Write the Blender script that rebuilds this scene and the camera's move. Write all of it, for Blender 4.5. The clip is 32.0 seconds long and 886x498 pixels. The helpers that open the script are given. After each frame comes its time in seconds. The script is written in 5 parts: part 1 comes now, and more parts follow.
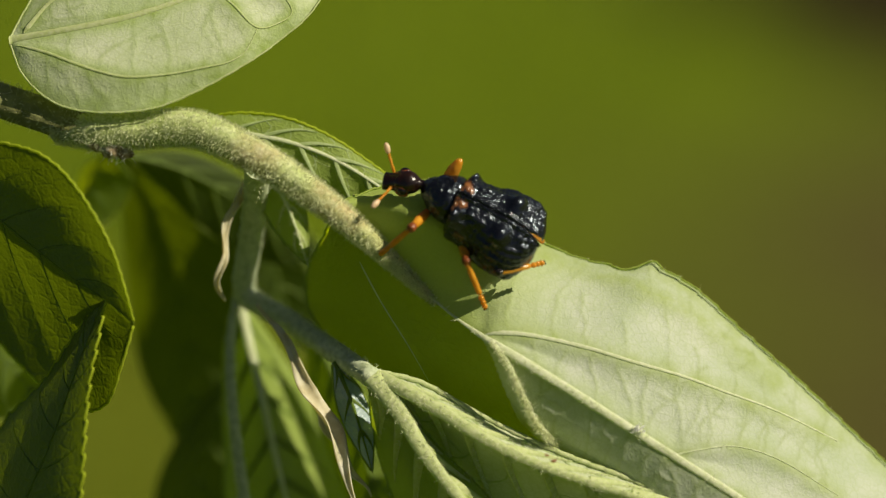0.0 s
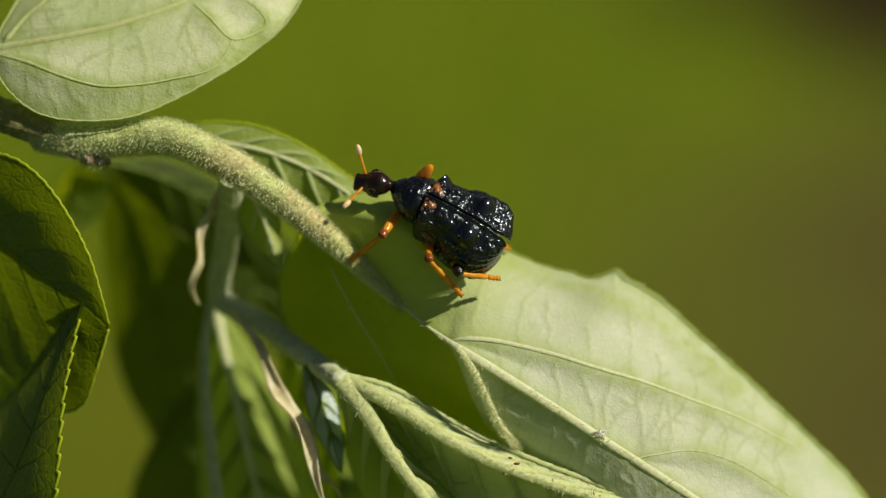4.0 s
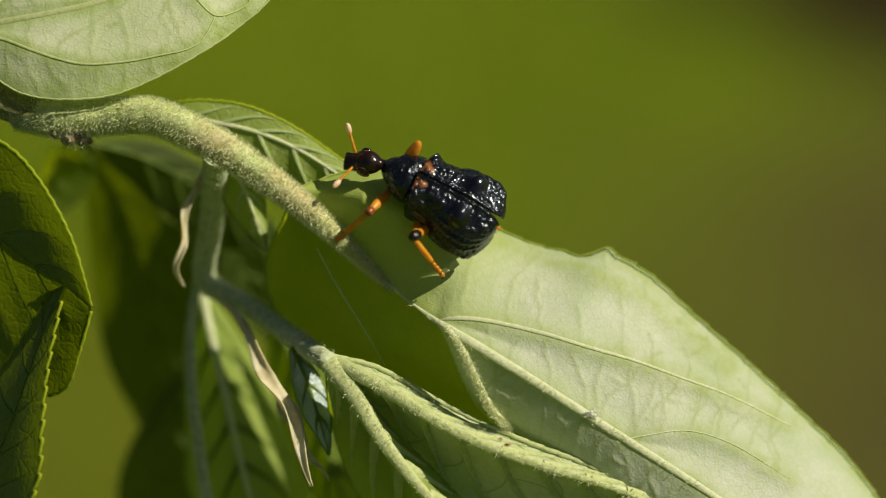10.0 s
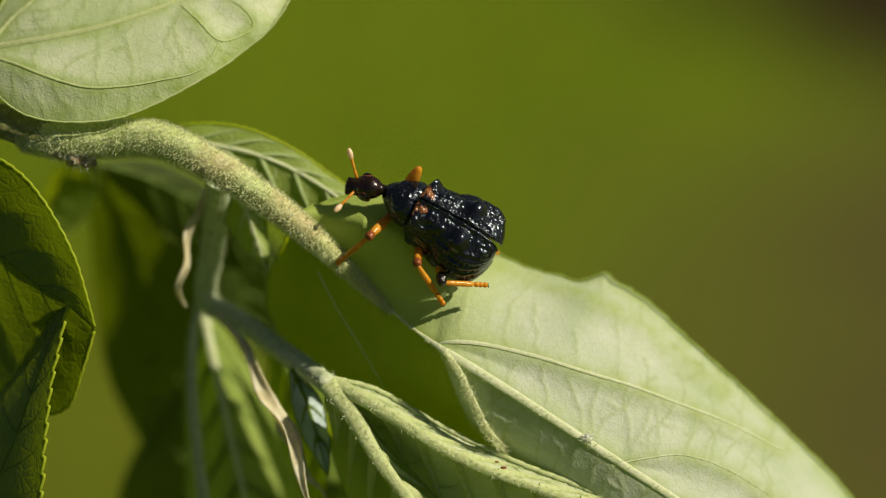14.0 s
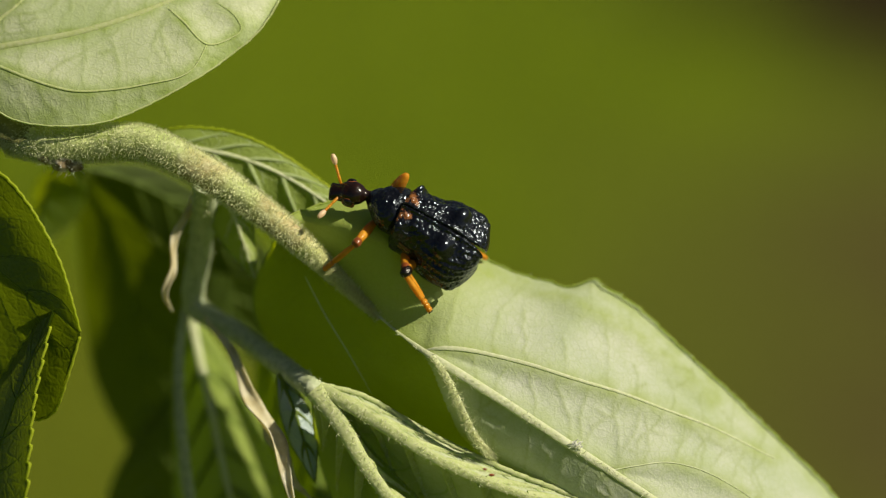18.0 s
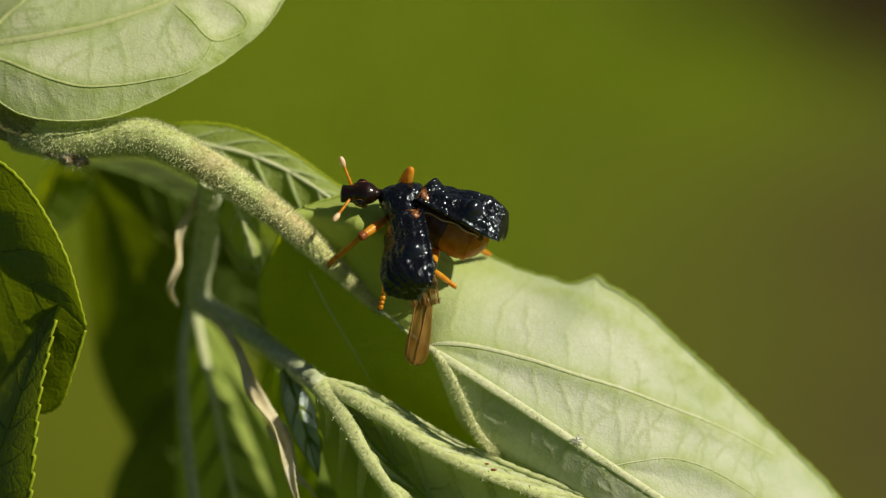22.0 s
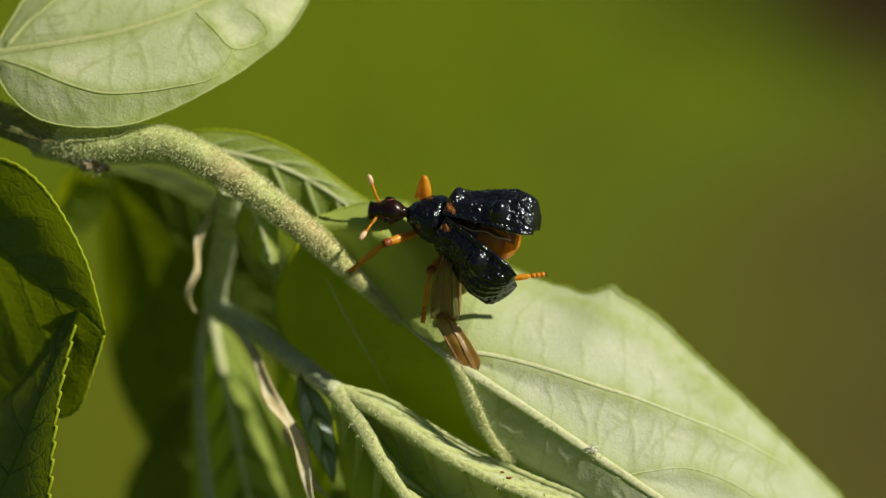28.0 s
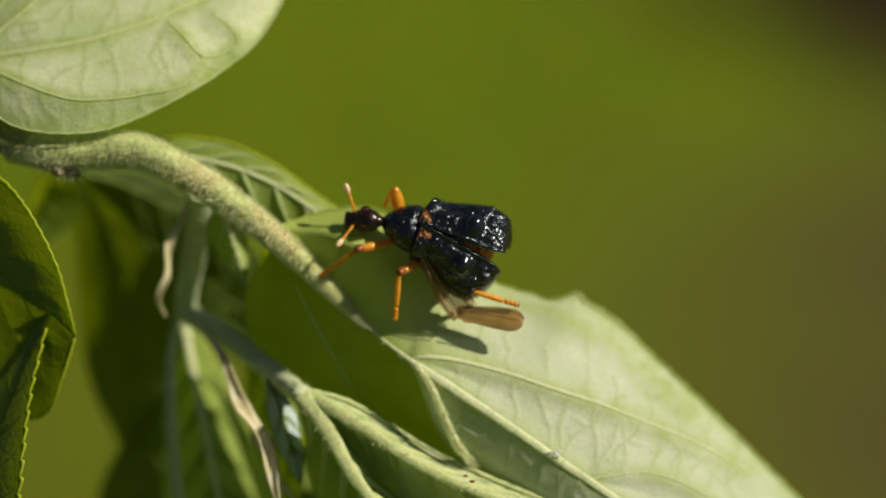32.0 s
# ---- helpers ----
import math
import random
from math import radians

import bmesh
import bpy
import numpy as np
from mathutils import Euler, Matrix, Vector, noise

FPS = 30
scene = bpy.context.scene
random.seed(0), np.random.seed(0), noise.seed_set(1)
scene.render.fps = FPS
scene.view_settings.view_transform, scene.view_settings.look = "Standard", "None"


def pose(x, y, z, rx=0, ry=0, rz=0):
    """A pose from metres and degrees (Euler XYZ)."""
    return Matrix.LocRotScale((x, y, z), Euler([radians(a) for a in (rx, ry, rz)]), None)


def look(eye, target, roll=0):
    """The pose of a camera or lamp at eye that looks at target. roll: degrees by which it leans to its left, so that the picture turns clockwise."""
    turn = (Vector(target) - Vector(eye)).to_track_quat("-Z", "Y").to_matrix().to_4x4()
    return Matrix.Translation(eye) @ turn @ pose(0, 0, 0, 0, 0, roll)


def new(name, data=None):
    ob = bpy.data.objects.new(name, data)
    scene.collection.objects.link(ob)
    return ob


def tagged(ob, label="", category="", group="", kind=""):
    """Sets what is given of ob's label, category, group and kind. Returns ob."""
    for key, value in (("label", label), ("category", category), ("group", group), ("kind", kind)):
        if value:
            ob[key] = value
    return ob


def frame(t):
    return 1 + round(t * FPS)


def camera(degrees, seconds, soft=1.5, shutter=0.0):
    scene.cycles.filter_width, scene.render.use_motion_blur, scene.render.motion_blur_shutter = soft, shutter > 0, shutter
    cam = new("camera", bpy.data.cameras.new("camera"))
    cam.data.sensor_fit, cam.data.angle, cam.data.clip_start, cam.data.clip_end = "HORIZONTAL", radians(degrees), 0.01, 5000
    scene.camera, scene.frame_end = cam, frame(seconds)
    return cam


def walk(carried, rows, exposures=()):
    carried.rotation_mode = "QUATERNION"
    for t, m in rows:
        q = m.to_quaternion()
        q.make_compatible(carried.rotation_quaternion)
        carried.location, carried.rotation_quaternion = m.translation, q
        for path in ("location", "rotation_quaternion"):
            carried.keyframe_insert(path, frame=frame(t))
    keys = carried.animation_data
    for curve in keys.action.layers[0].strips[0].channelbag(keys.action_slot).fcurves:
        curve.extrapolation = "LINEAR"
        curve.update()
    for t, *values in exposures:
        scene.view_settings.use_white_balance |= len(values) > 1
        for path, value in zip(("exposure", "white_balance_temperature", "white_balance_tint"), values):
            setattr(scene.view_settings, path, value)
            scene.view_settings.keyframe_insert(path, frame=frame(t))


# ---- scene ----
from mathutils import kdtree

cam = camera(20.0, 32.0, soft=1.2, shutter=0.4)

# The plan stands upright before the lens and is its view at 9 s, one step a pixel: 41.43 steps to the millimetre,
# counted from its upper left corner. Things are placed on it to fit that view.
STEP = 2.414e-5
FAR = 0.10735
VIEW_PLAN = Matrix.Translation((0, 0, 1.0)) @ pose(0, 0, 0, 65, 0, 0)
cam.data.dof.use_dof = True
cam.data.dof.focus_distance = 0.1077
cam.data.dof.aperture_fstop = 21
cam.data.dof.aperture_blades = 0


def at(x, y, d=0.0):
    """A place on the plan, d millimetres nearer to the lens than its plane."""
    k = STEP * (FAR - d * 0.001) / FAR
    return Vector(((x - 784) * k, (441 - y) * k, d * 0.001))


# Seconds, the camera's place across and up in millimetres, its distance, its roll.
PATH = [
    (0, -1.292, 0.170, 106.19, -0.39), (0.5, -1.027, 0.388, 106.96, -0.82), (1, -0.656, 0.675, 107.05, -0.69), (1.5, 0.101, -0.018, 107.00, -1.36),
    (2, 0.455, 0.890, 107.11, -0.82), (2.5, -0.317, 0.689, 107.16, -0.57), (3, -0.540, 0.343, 107.59, -0.57), (3.5, 0.163, 0.549, 108.96, 0.03),
    (5.5, -0.325, 0.272, 107.93, -0.21), (6, -0.065, 0.436, 107.36, -0.52), (6.5, 0.727, 1.037, 107.58, 0.04), (7, 0.991, 0.785, 108.20, -0.29),
    (7.5, 0.708, 0.759, 108.44, -0.39), (8, -0.074, 0.009, 108.06, -0.25), (8.5, -0.500, -0.430, 107.84, 0.20), (9, 0.000, -0.000, 107.35, 0.00),
    (9.5, 0.078, -0.082, 107.58, 0.38), (10, 0.599, -0.444, 107.13, -0.36), (10.5, 1.055, -0.038, 107.42, -0.01), (11, 0.616, 0.253, 107.83, 0.44),
    (11.5, 0.435, 0.090, 106.51, 0.81), (12, 1.248, 0.296, 107.10, 0.45), (12.5, 1.220, 0.605, 107.63, 0.31), (13, 1.073, 0.787, 107.87, 0.32),
    (13.5, 1.018, 0.722, 108.30, 0.24), (14, 0.640, 0.612, 108.53, 0.20), (14.5, 1.031, 0.630, 107.98, 0.62), (16.5, 0.601, 0.491, 108.24, 0.20),
    (17, 0.757, 0.996, 107.95, 0.69), (17.5, 0.900, 0.666, 107.63, 0.59), (18, 1.142, 0.855, 107.77, 0.33), (18.5, 1.269, 0.548, 107.68, 0.36),
    (19, 1.087, 0.389, 107.51, 0.52), (19.5, 0.131, 0.044, 107.83, 0.90), (20, 0.176, -0.032, 107.24, 0.82), (20.5, 0.749, 0.229, 107.59, 0.58),
    (21, 1.442, 0.146, 107.38, 0.48), (21.5, 1.547, 0.541, 107.27, 0.14), (22, 0.990, 0.681, 108.48, 0.63), (22.5, 0.720, 0.389, 107.75, 0.92),
    (23, 1.489, 0.834, 107.63, 0.76), (23.5, 2.794, 1.530, 108.09, 0.64), (24, 3.011, 1.918, 107.67, -0.07), (24.5, 1.788, 1.722, 107.94, 0.73),
    (26.5, 1.837, 2.173, 108.75, 0.66), (27, 1.221, 1.808, 109.79, 0.83), (27.5, 0.199, 1.326, 108.84, 1.87), (28, 0.228, 1.058, 109.17, 1.16),
    (28.5, 0.852, 1.422, 109.17, 0.96), (29, 0.599, 1.910, 108.28, 1.37), (29.5, 1.422, 1.547, 109.50, 0.36), (30, 1.541, 1.647, 109.88, 1.00),
    (30.5, 0.710, 1.528, 108.89, 1.77), (31, 0.733, 0.975, 109.88, 1.13), (31.5, 0.942, 0.746, 110.08, 0.55), (32, 1.719, 1.379, 110.75, 1.48),
]
walk(cam, [(t, VIEW_PLAN @ Matrix.Translation((u * 0.001, v * 0.001, d * 0.001)) @ pose(0, 0, 0, 0, 0, roll)) for t, u, v, d, roll in PATH])

# ---- light ----
# direction to the sun, high over the right shoulder
SUN_WAY = (VIEW_PLAN.to_3x3() @ Vector((0.78, 0.66, 0.50))).normalized()
sun = new("sun", bpy.data.lights.new("sun", "SUN"))
sun.data.energy, sun.data.angle, sun.data.color = 5.3, radians(0.6), (1.0, 0.90, 0.68)
sun.matrix_world = look(SUN_WAY * 5 + Vector((0, 0, 1)), (0, 0, 1))
world = bpy.data.worlds.new("sky")
scene.world = world
world.use_nodes = True
sky = world.node_tree.nodes.new("ShaderNodeTexSky")
sky.sky_type, sky.sun_disc = "NISHITA", False
sky.sun_elevation, sky.sun_rotation = math.asin(SUN_WAY.z), math.atan2(SUN_WAY.x, SUN_WAY.y)
background = world.node_tree.nodes["Background"]
world.node_tree.links.new(sky.outputs[0], background.inputs[0])
background.inputs[1].default_value = 0.027
scene.view_settings.exposure = 0.0


# ---- materials ----
class Stuff:
    """A small wrapper to write node materials in few lines."""

    def __init__(self, name):
        self.m = bpy.data.materials.new(name)
        self.m.use_nodes = True
        self.t = self.m.node_tree
        self.p = self.t.nodes["Principled BSDF"]
        self.out = self.t.nodes["Material Output"]
        self.coord = self.t.nodes.new("ShaderNodeTexCoord").outputs["Object"]

    def node(self, kind, **inputs):
        n = self.t.nodes.new(kind)
        for key, value in inputs.items():
            self.set(n, key.replace("_", " "), value)
        return n

    def set(self, n, key, value):
        socket = n.inputs[int(key) if key.isdigit() else key]
        if isinstance(value, bpy.types.NodeSocket):
            self.t.links.new(value, socket)
        else:
            socket.default_value = value

    def noise(self, scale, detail=3.0, rough=0.55, distort=0.0):
        n = self.node("ShaderNodeTexNoise", Vector=self.coord, Scale=scale, Detail=detail, Roughness=rough, Distortion=distort)
        return n.outputs["Fac"]

    def cells(self, scale, feature="DISTANCE_TO_EDGE", where=None):
        n = self.t.nodes.new("ShaderNodeTexVoronoi")
        n.feature = feature
        self.set(n, "Vector", where or self.coord)
        self.set(n, "Scale", scale)
        return n.outputs["Distance"]

    def ramp(self, fac, *stops):
        n = self.node("ShaderNodeValToRGB", Fac=fac)
        e = n.color_ramp.elements
        while len(e) < len(stops):
            e.new(0.5)
        for one, (place, colour) in zip(e, stops):
            one.position, one.color = place, (*colour, 1)
        return n.outputs["Color"]

    def grey(self, fac, *stops):
        return self.ramp(fac, *[(a, (b, b, b)) for a, b in stops])

    def mix(self, fac, a, b, blend="MIX"):
        n = self.t.nodes.new("ShaderNodeMix")
        n.data_type, n.blend_type = "RGBA", blend
        for i, v in ((0, fac), (6, a), (7, b)):
            if isinstance(v, bpy.types.NodeSocket):
                self.t.links.new(v, n.inputs[i])
            else:
                n.inputs[i].default_value = v if i == 0 else (*v, 1)
        return n.outputs[2]

    def bump(self, height, metres, strength=1.0, normal=None):
        n = self.node("ShaderNodeBump", Height=height, Distance=metres, Strength=strength)
        if normal:
            self.set(n, "Normal", normal)
        return n.outputs["Normal"]

    def surface(self, colour, rough=0.5, normal=None, **more):
        self.set(self.p, "Base Color", colour if isinstance(colour, bpy.types.NodeSocket) else (*colour, 1))
        self.set(self.p, "Roughness", rough)
        if normal:
            self.set(self.p, "Normal", normal)
        for key, value in more.items():
            self.set(self.p, key.replace("_", " "), value)
        return self

    def thin(self, colour, share, normal=None):
        """Lets light through, as a leaf or a membrane does."""
        tr = self.node("ShaderNodeBsdfTranslucent", Color=colour if isinstance(colour, bpy.types.NodeSocket) else (*colour, 1))
        if normal:
            self.set(tr, "Normal", normal)
        mx = self.t.nodes.new("ShaderNodeMixShader")
        mx.inputs[0].default_value = share
        self.t.links.new(self.p.outputs[0], mx.inputs[1])
        self.t.links.new(tr.outputs[0], mx.inputs[2])
        self.t.links.new(mx.outputs[0], self.out.inputs["Surface"])
        return self


def leaf_stuff(name, dark, light, vein, share, through_colour, rough, net=2600, relief=0.00004, gloss=0.4, puff=0.00012, band=None, bare=None, net_share=0.3):
    s = Stuff(name)
    wander = s.node("ShaderNodeTexNoise", Vector=s.coord, Scale=net * 0.5, Detail=2.0)
    bent = s.mix(0.0004, s.coord, wander.outputs["Color"], "ADD")
    net_d = s.cells(net, where=bent)
    fine_d = s.cells(net * 2.7, where=bent)
    blotch = s.noise(260, 3)
    patchy = s.noise(900, 3)
    grain = s.noise(9000, 3)
    base = s.ramp(blotch, (0.3, dark), (0.7, light))
    base = s.mix(s.grey(patchy, (0.35, 0.0), (0.75, 0.45)), base, vein)
    line = s.grey(net_d, (0.0, net_share), (0.03, net_share * 0.8), (0.12, 0.0))
    base = s.mix(line, base, vein)

    def layer(word):
        n = s.t.nodes.new("ShaderNodeAttribute")
        n.attribute_name = word
        return n.outputs["Fac"]

    edge = band or vein
    breaks = s.grey(s.noise(1100, 3), (0.3, 0.25), (0.65, 0.85))
    base = s.mix(s.mix(1.0, layer("green"), breaks, "MULTIPLY"), base, edge)
    base = s.mix(s.mix(1.0, layer("net"), breaks, "MULTIPLY"), base, tuple(0.8 * c for c in edge))
    if bare:
        base = s.mix(s.mix(0.0, layer("bare"), (0, 0, 0)), base, bare)
    base = s.mix(0.28, base, s.ramp(grain, (0.3, dark), (0.7, light)), "OVERLAY")
    height = s.mix(0.35, s.grey(net_d, (0.0, 1.0), (0.14, 0.1), (0.6, 0.0)), s.grey(fine_d, (0.0, 1.0), (0.3, 0.0)))
    normal = s.bump(height, relief, 0.9, s.bump(grain, 0.000028, 0.7, s.bump(s.noise(560, 2), puff, 0.6)))
    s.surface(base, rough, normal, Specular_IOR_Level=gloss)
    return s.thin(through_colour, share, normal).m


PALE = leaf_stuff("leaf_underside", (0.43, 0.49, 0.365), (0.64, 0.66, 0.61), (0.39, 0.46, 0.26), 0.24, (0.60, 0.72, 0.02), 0.6, 2300, 0.000009, 0.3, band=(0.33, 0.40, 0.13), bare=(0.33, 0.41, 0.10))
# darker copy of PALE; its colour stands in for shade on some leaves
DEEP = leaf_stuff("leaf_darkened_underside", (0.15, 0.21, 0.028), (0.25, 0.32, 0.06), (0.22, 0.30, 0.07), 0.62, (0.46, 0.56, 0.004), 0.6, 2200, 0.00004, 0.3)
GLOSSY = leaf_stuff("leaf_upper_side", (0.035, 0.075, 0.008), (0.06, 0.11, 0.014), (0.09, 0.15, 0.02), 0.34, (0.26, 0.35, 0.005), 0.38, 1500, 0.00003, 0.5, net_share=0.6)
# darker still: the shade on the leaves behind the twig is in this colour
SHADY = leaf_stuff("leaf_shade_underside", (0.034, 0.06, 0.005), (0.055, 0.085, 0.01), (0.06, 0.09, 0.012), 0.5, (0.22, 0.29, 0.002), 0.6, 2000, 0.00004, 0.3)
LIGHT = leaf_stuff("leaf_light_green", (0.26, 0.34, 0.07), (0.40, 0.48, 0.15), (0.42, 0.5, 0.18), 0.4, (0.45, 0.58, 0.006), 0.6, 2300, 0.00002, 0.3)
PALE_YOUNG = leaf_stuff("young_leaf_underside", (0.46, 0.53, 0.34), (0.71, 0.74, 0.60), (0.39, 0.46, 0.22), 0.24, (0.60, 0.72, 0.02), 0.6, 2300, 0.000009, 0.3, band=(0.29, 0.38, 0.09))
# blue of the sky's reflection put into the leaf's own colour
BLUISH = leaf_stuff("leaf_sky_sheen", (0.36, 0.44, 0.46), (0.60, 0.70, 0.76), (0.4, 0.5, 0.42), 0.2, (0.1, 0.2, 0.02), 0.35, 1500, 0.00004, 0.5)


def vein_stuff(name, a, b, share=0.38, through_colour=(0.48, 0.66, 0.02)):
    s = Stuff(name)
    n = s.noise(5000, 3)
    s.surface(s.ramp(n, (0.3, a), (0.7, b)), 0.6, s.bump(n, 0.00003, 0.7), Specular_IOR_Level=0.3)
    return s.thin(through_colour, share).m


VEIN = vein_stuff("vein_green", (0.56, 0.63, 0.26), (0.74, 0.78, 0.46))
LINK = vein_stuff("veinlet_green", (0.42, 0.52, 0.22), (0.56, 0.64, 0.34))
RIBBED = vein_stuff("pale_rib", (0.66, 0.72, 0.42), (0.86, 0.88, 0.66), 0.35)
YOUNG_RIB = vein_stuff("young_rib", (0.52, 0.60, 0.25), (0.72, 0.76, 0.44), 0.35)
RIM = vein_stuff("leaf_rim", (0.30, 0.38, 0.06), (0.42, 0.48, 0.12), 0.5)
# yellow of light through thin leaf edges put into the rim's colour
BRIGHT_RIM = vein_stuff("backlit_rim", (0.40, 0.50, 0.02), (0.52, 0.60, 0.05), 0.5, (0.6, 0.7, 0.01))
DIM_VEIN = vein_stuff("vein_dull_green", (0.12, 0.18, 0.03), (0.2, 0.27, 0.06))


def bark_stuff():
    s = Stuff("young_stem")
    patch, grain = s.noise(170, 4), s.noise(3500, 4)
    base = s.ramp(patch, (0.32, (0.30, 0.39, 0.10)), (0.5, (0.42, 0.49, 0.20)), (0.64, (0.46, 0.37, 0.20)))
    base = s.mix(s.grey(grain, (0.45, 0.0), (0.75, 0.7)), base, (0.70, 0.73, 0.46))
    return s.surface(base, 0.7, s.bump(grain, 0.00007, 0.8), Specular_IOR_Level=0.25).m


def woody_stuff():
    s = Stuff("woody_stem")
    grain = s.noise(2200, 4)
    return s.surface(s.ramp(grain, (0.3, (0.15, 0.16, 0.055)), (0.7, (0.29, 0.30, 0.13))), 0.8, s.bump(grain, 0.00009, 0.9), Specular_IOR_Level=0.2).m


def grey_stem_stuff():
    s = Stuff("bloomed_stem")
    grain = s.noise(3000, 4)
    return s.surface(s.ramp(grain, (0.3, (0.32, 0.38, 0.22)), (0.7, (0.56, 0.62, 0.44))), 0.7, s.bump(grain, 0.00006, 0.8), Specular_IOR_Level=0.25).m


def hair_stuff():
    s = Stuff("plant_hair")
    return s.surface((0.78, 0.80, 0.56), 0.45).thin((0.75, 0.78, 0.42), 0.35).m


def dry_stuff():
    s = Stuff("dry_stipule")
    grain = s.noise(1500, 4)
    s.surface(s.ramp(grain, (0.3, (0.55, 0.48, 0.26)), (0.5, (0.76, 0.72, 0.52)), (0.7, (0.88, 0.86, 0.74))), 0.6, s.bump(grain, 0.00005, 0.8))
    return s.thin((0.75, 0.65, 0.3), 0.4).m


def fluff_stuff():
    s = Stuff("white_fluff")
    return s.surface((0.88, 0.88, 0.86), 0.6).thin((0.9, 0.9, 0.88), 0.5).m


FLUFF = fluff_stuff()
WOODY, BARK, GREY_STEM, HAIR, DRY = woody_stuff(), bark_stuff(), grey_stem_stuff(), hair_stuff(), dry_stuff()


def wool_stuff():
    s = Stuff("woolly_bud")
    grain = s.noise(2500, 4)
    return s.surface(s.ramp(grain, (0.3, (0.12, 0.085, 0.045)), (0.5, (0.30, 0.24, 0.14)), (0.7, (0.66, 0.62, 0.50))), 0.8, s.bump(grain, 0.00008)).m


WOOL = wool_stuff()


def shell_stuff(name, spots, smooth_at=None, relief=0.00016):
    """Glossy black wing case, pitted, with rust-coloured patches at its root where there are any."""
    s = Stuff(name)
    pits = s.cells(6200, "F1")
    wide = s.noise(3000, 1, 0.5, 0.5)
    fine = s.noise(14000, 2)
    base = s.ramp(fine, (0.3, (0.003, 0.003, 0.004)), (0.75, (0.008, 0.008, 0.010)))
    for x, y, z, r in spots:
        d = s.node("ShaderNodeVectorMath")
        d.operation = "DISTANCE"
        jig = s.node("ShaderNodeVectorMath")
        jig.operation = "ADD"
        shift = s.node("ShaderNodeTexNoise", Vector=s.coord, Scale=3500.0)
        scaled = s.node("ShaderNodeVectorMath")
        scaled.operation = "SCALE"
        s.t.links.new(shift.outputs["Color"], scaled.inputs[0])
        scaled.inputs["Scale"].default_value = 0.0007
        s.t.links.new(s.coord, jig.inputs[0])
        s.t.links.new(scaled.outputs[0], jig.inputs[1])
        s.t.links.new(jig.outputs[0], d.inputs[0])
        d.inputs[1].default_value = (x + 0.00035, y + 0.00035, z + 0.00035)
        k = s.node("ShaderNodeMath")
        k.operation = "DIVIDE"
        s.t.links.new(d.outputs["Value"], k.inputs[0])
        k.inputs[1].default_value = r
        mask = s.grey(k.outputs[0], (0.6, 1.0), (1.0, 0.0))
        base = s.mix(mask, base, (0.26, 0.10, 0.03))
    height = s.mix(0.84, s.grey(pits, (0.0, 0.0), (0.5, 1.0)), wide)
    if smooth_at:
        d = s.node("ShaderNodeVectorMath")
        d.operation = "DISTANCE"
        s.t.links.new(s.coord, d.inputs[0])
        d.inputs[1].default_value = smooth_at
        k = s.node("ShaderNodeMath")
        k.operation = "MULTIPLY"
        s.t.links.new(d.outputs["Value"], k.inputs[0])
        k.inputs[1].default_value = 1000.0
        height = s.mix(s.grey(k.outputs[0], (0.4, 1.0), (0.62, 0.0)), height, (0.5, 0.5, 0.5))
    normal = s.bump(height, relief, 0.85)
    return s.surface(base, s.grey(fine, (0.35, 0.15), (0.65, 0.23)), normal, Specular_IOR_Level=0.65, Specular_Tint=(0.72, 0.86, 1.0, 1), Coat_Weight=0.15, Coat_Roughness=0.05, Coat_Tint=(0.8, 0.9, 1.0, 1)).m


def skin_stuff(name, a, b, rough, share, scale=2500, relief=0.00004):
    s = Stuff(name)
    n = s.noise(scale, 3)
    s.surface(s.ramp(n, (0.35, a), (0.65, b)), rough, s.bump(s.noise(scale * 2, 3), relief, 0.7))
    return s.thin(b, share).m if share else s.m


BLACK = skin_stuff("black_chitin", (0.006, 0.005, 0.005), (0.02, 0.012, 0.01), 0.25, 0.0, 3000, 0.00009)
HEAD = skin_stuff("head_chitin", (0.006, 0.004, 0.003), (0.02, 0.007, 0.004), 0.2, 0.0, 1700, 0.00003)
RUST = skin_stuff("rust_chitin", (0.17, 0.045, 0.012), (0.32, 0.09, 0.025), 0.3, 0.0)
EYE = skin_stuff("eye", (0.004, 0.004, 0.005), (0.01, 0.008, 0.008), 0.12, 0.0, 9000, 0.00001)
AMBER = skin_stuff("amber_chitin", (0.68, 0.28, 0.015), (0.88, 0.44, 0.045), 0.2, 0.4)
HORN = skin_stuff("pale_horn", (0.75, 0.50, 0.28), (0.90, 0.72, 0.50), 0.4, 0.25)
BELLY = skin_stuff("orange_belly", (0.62, 0.20, 0.012), (0.88, 0.42, 0.04), 0.16, 0.4, 2200)
CUFF = skin_stuff("dark_belly", (0.06, 0.02, 0.015), (0.13, 0.05, 0.03), 0.4, 0.0, 2200)


def film_stuff(name, clear_share, a, b):
    """Folded hind wing: a thin brownish membrane."""
    s = Stuff(name)
    n = s.noise(1500, 3)
    s.surface(s.ramp(n, (0.3, a), (0.7, b)), 0.28, s.bump(s.noise(1600, 2), 0.00004, 0.7), Specular_IOR_Level=0.6)
    s.thin((0.50, 0.30, 0.08), 0.4)
    clear = s.node("ShaderNodeBsdfTransparent")
    mx = s.t.nodes.new("ShaderNodeMixShader")
    mx.inputs[0].default_value = clear_share
    s.t.links.new(s.out.inputs["Surface"].links[0].from_socket, mx.inputs[1])
    s.t.links.new(clear.outputs[0], mx.inputs[2])
    s.t.links.new(mx.outputs[0], s.out.inputs["Surface"])
    return s.m


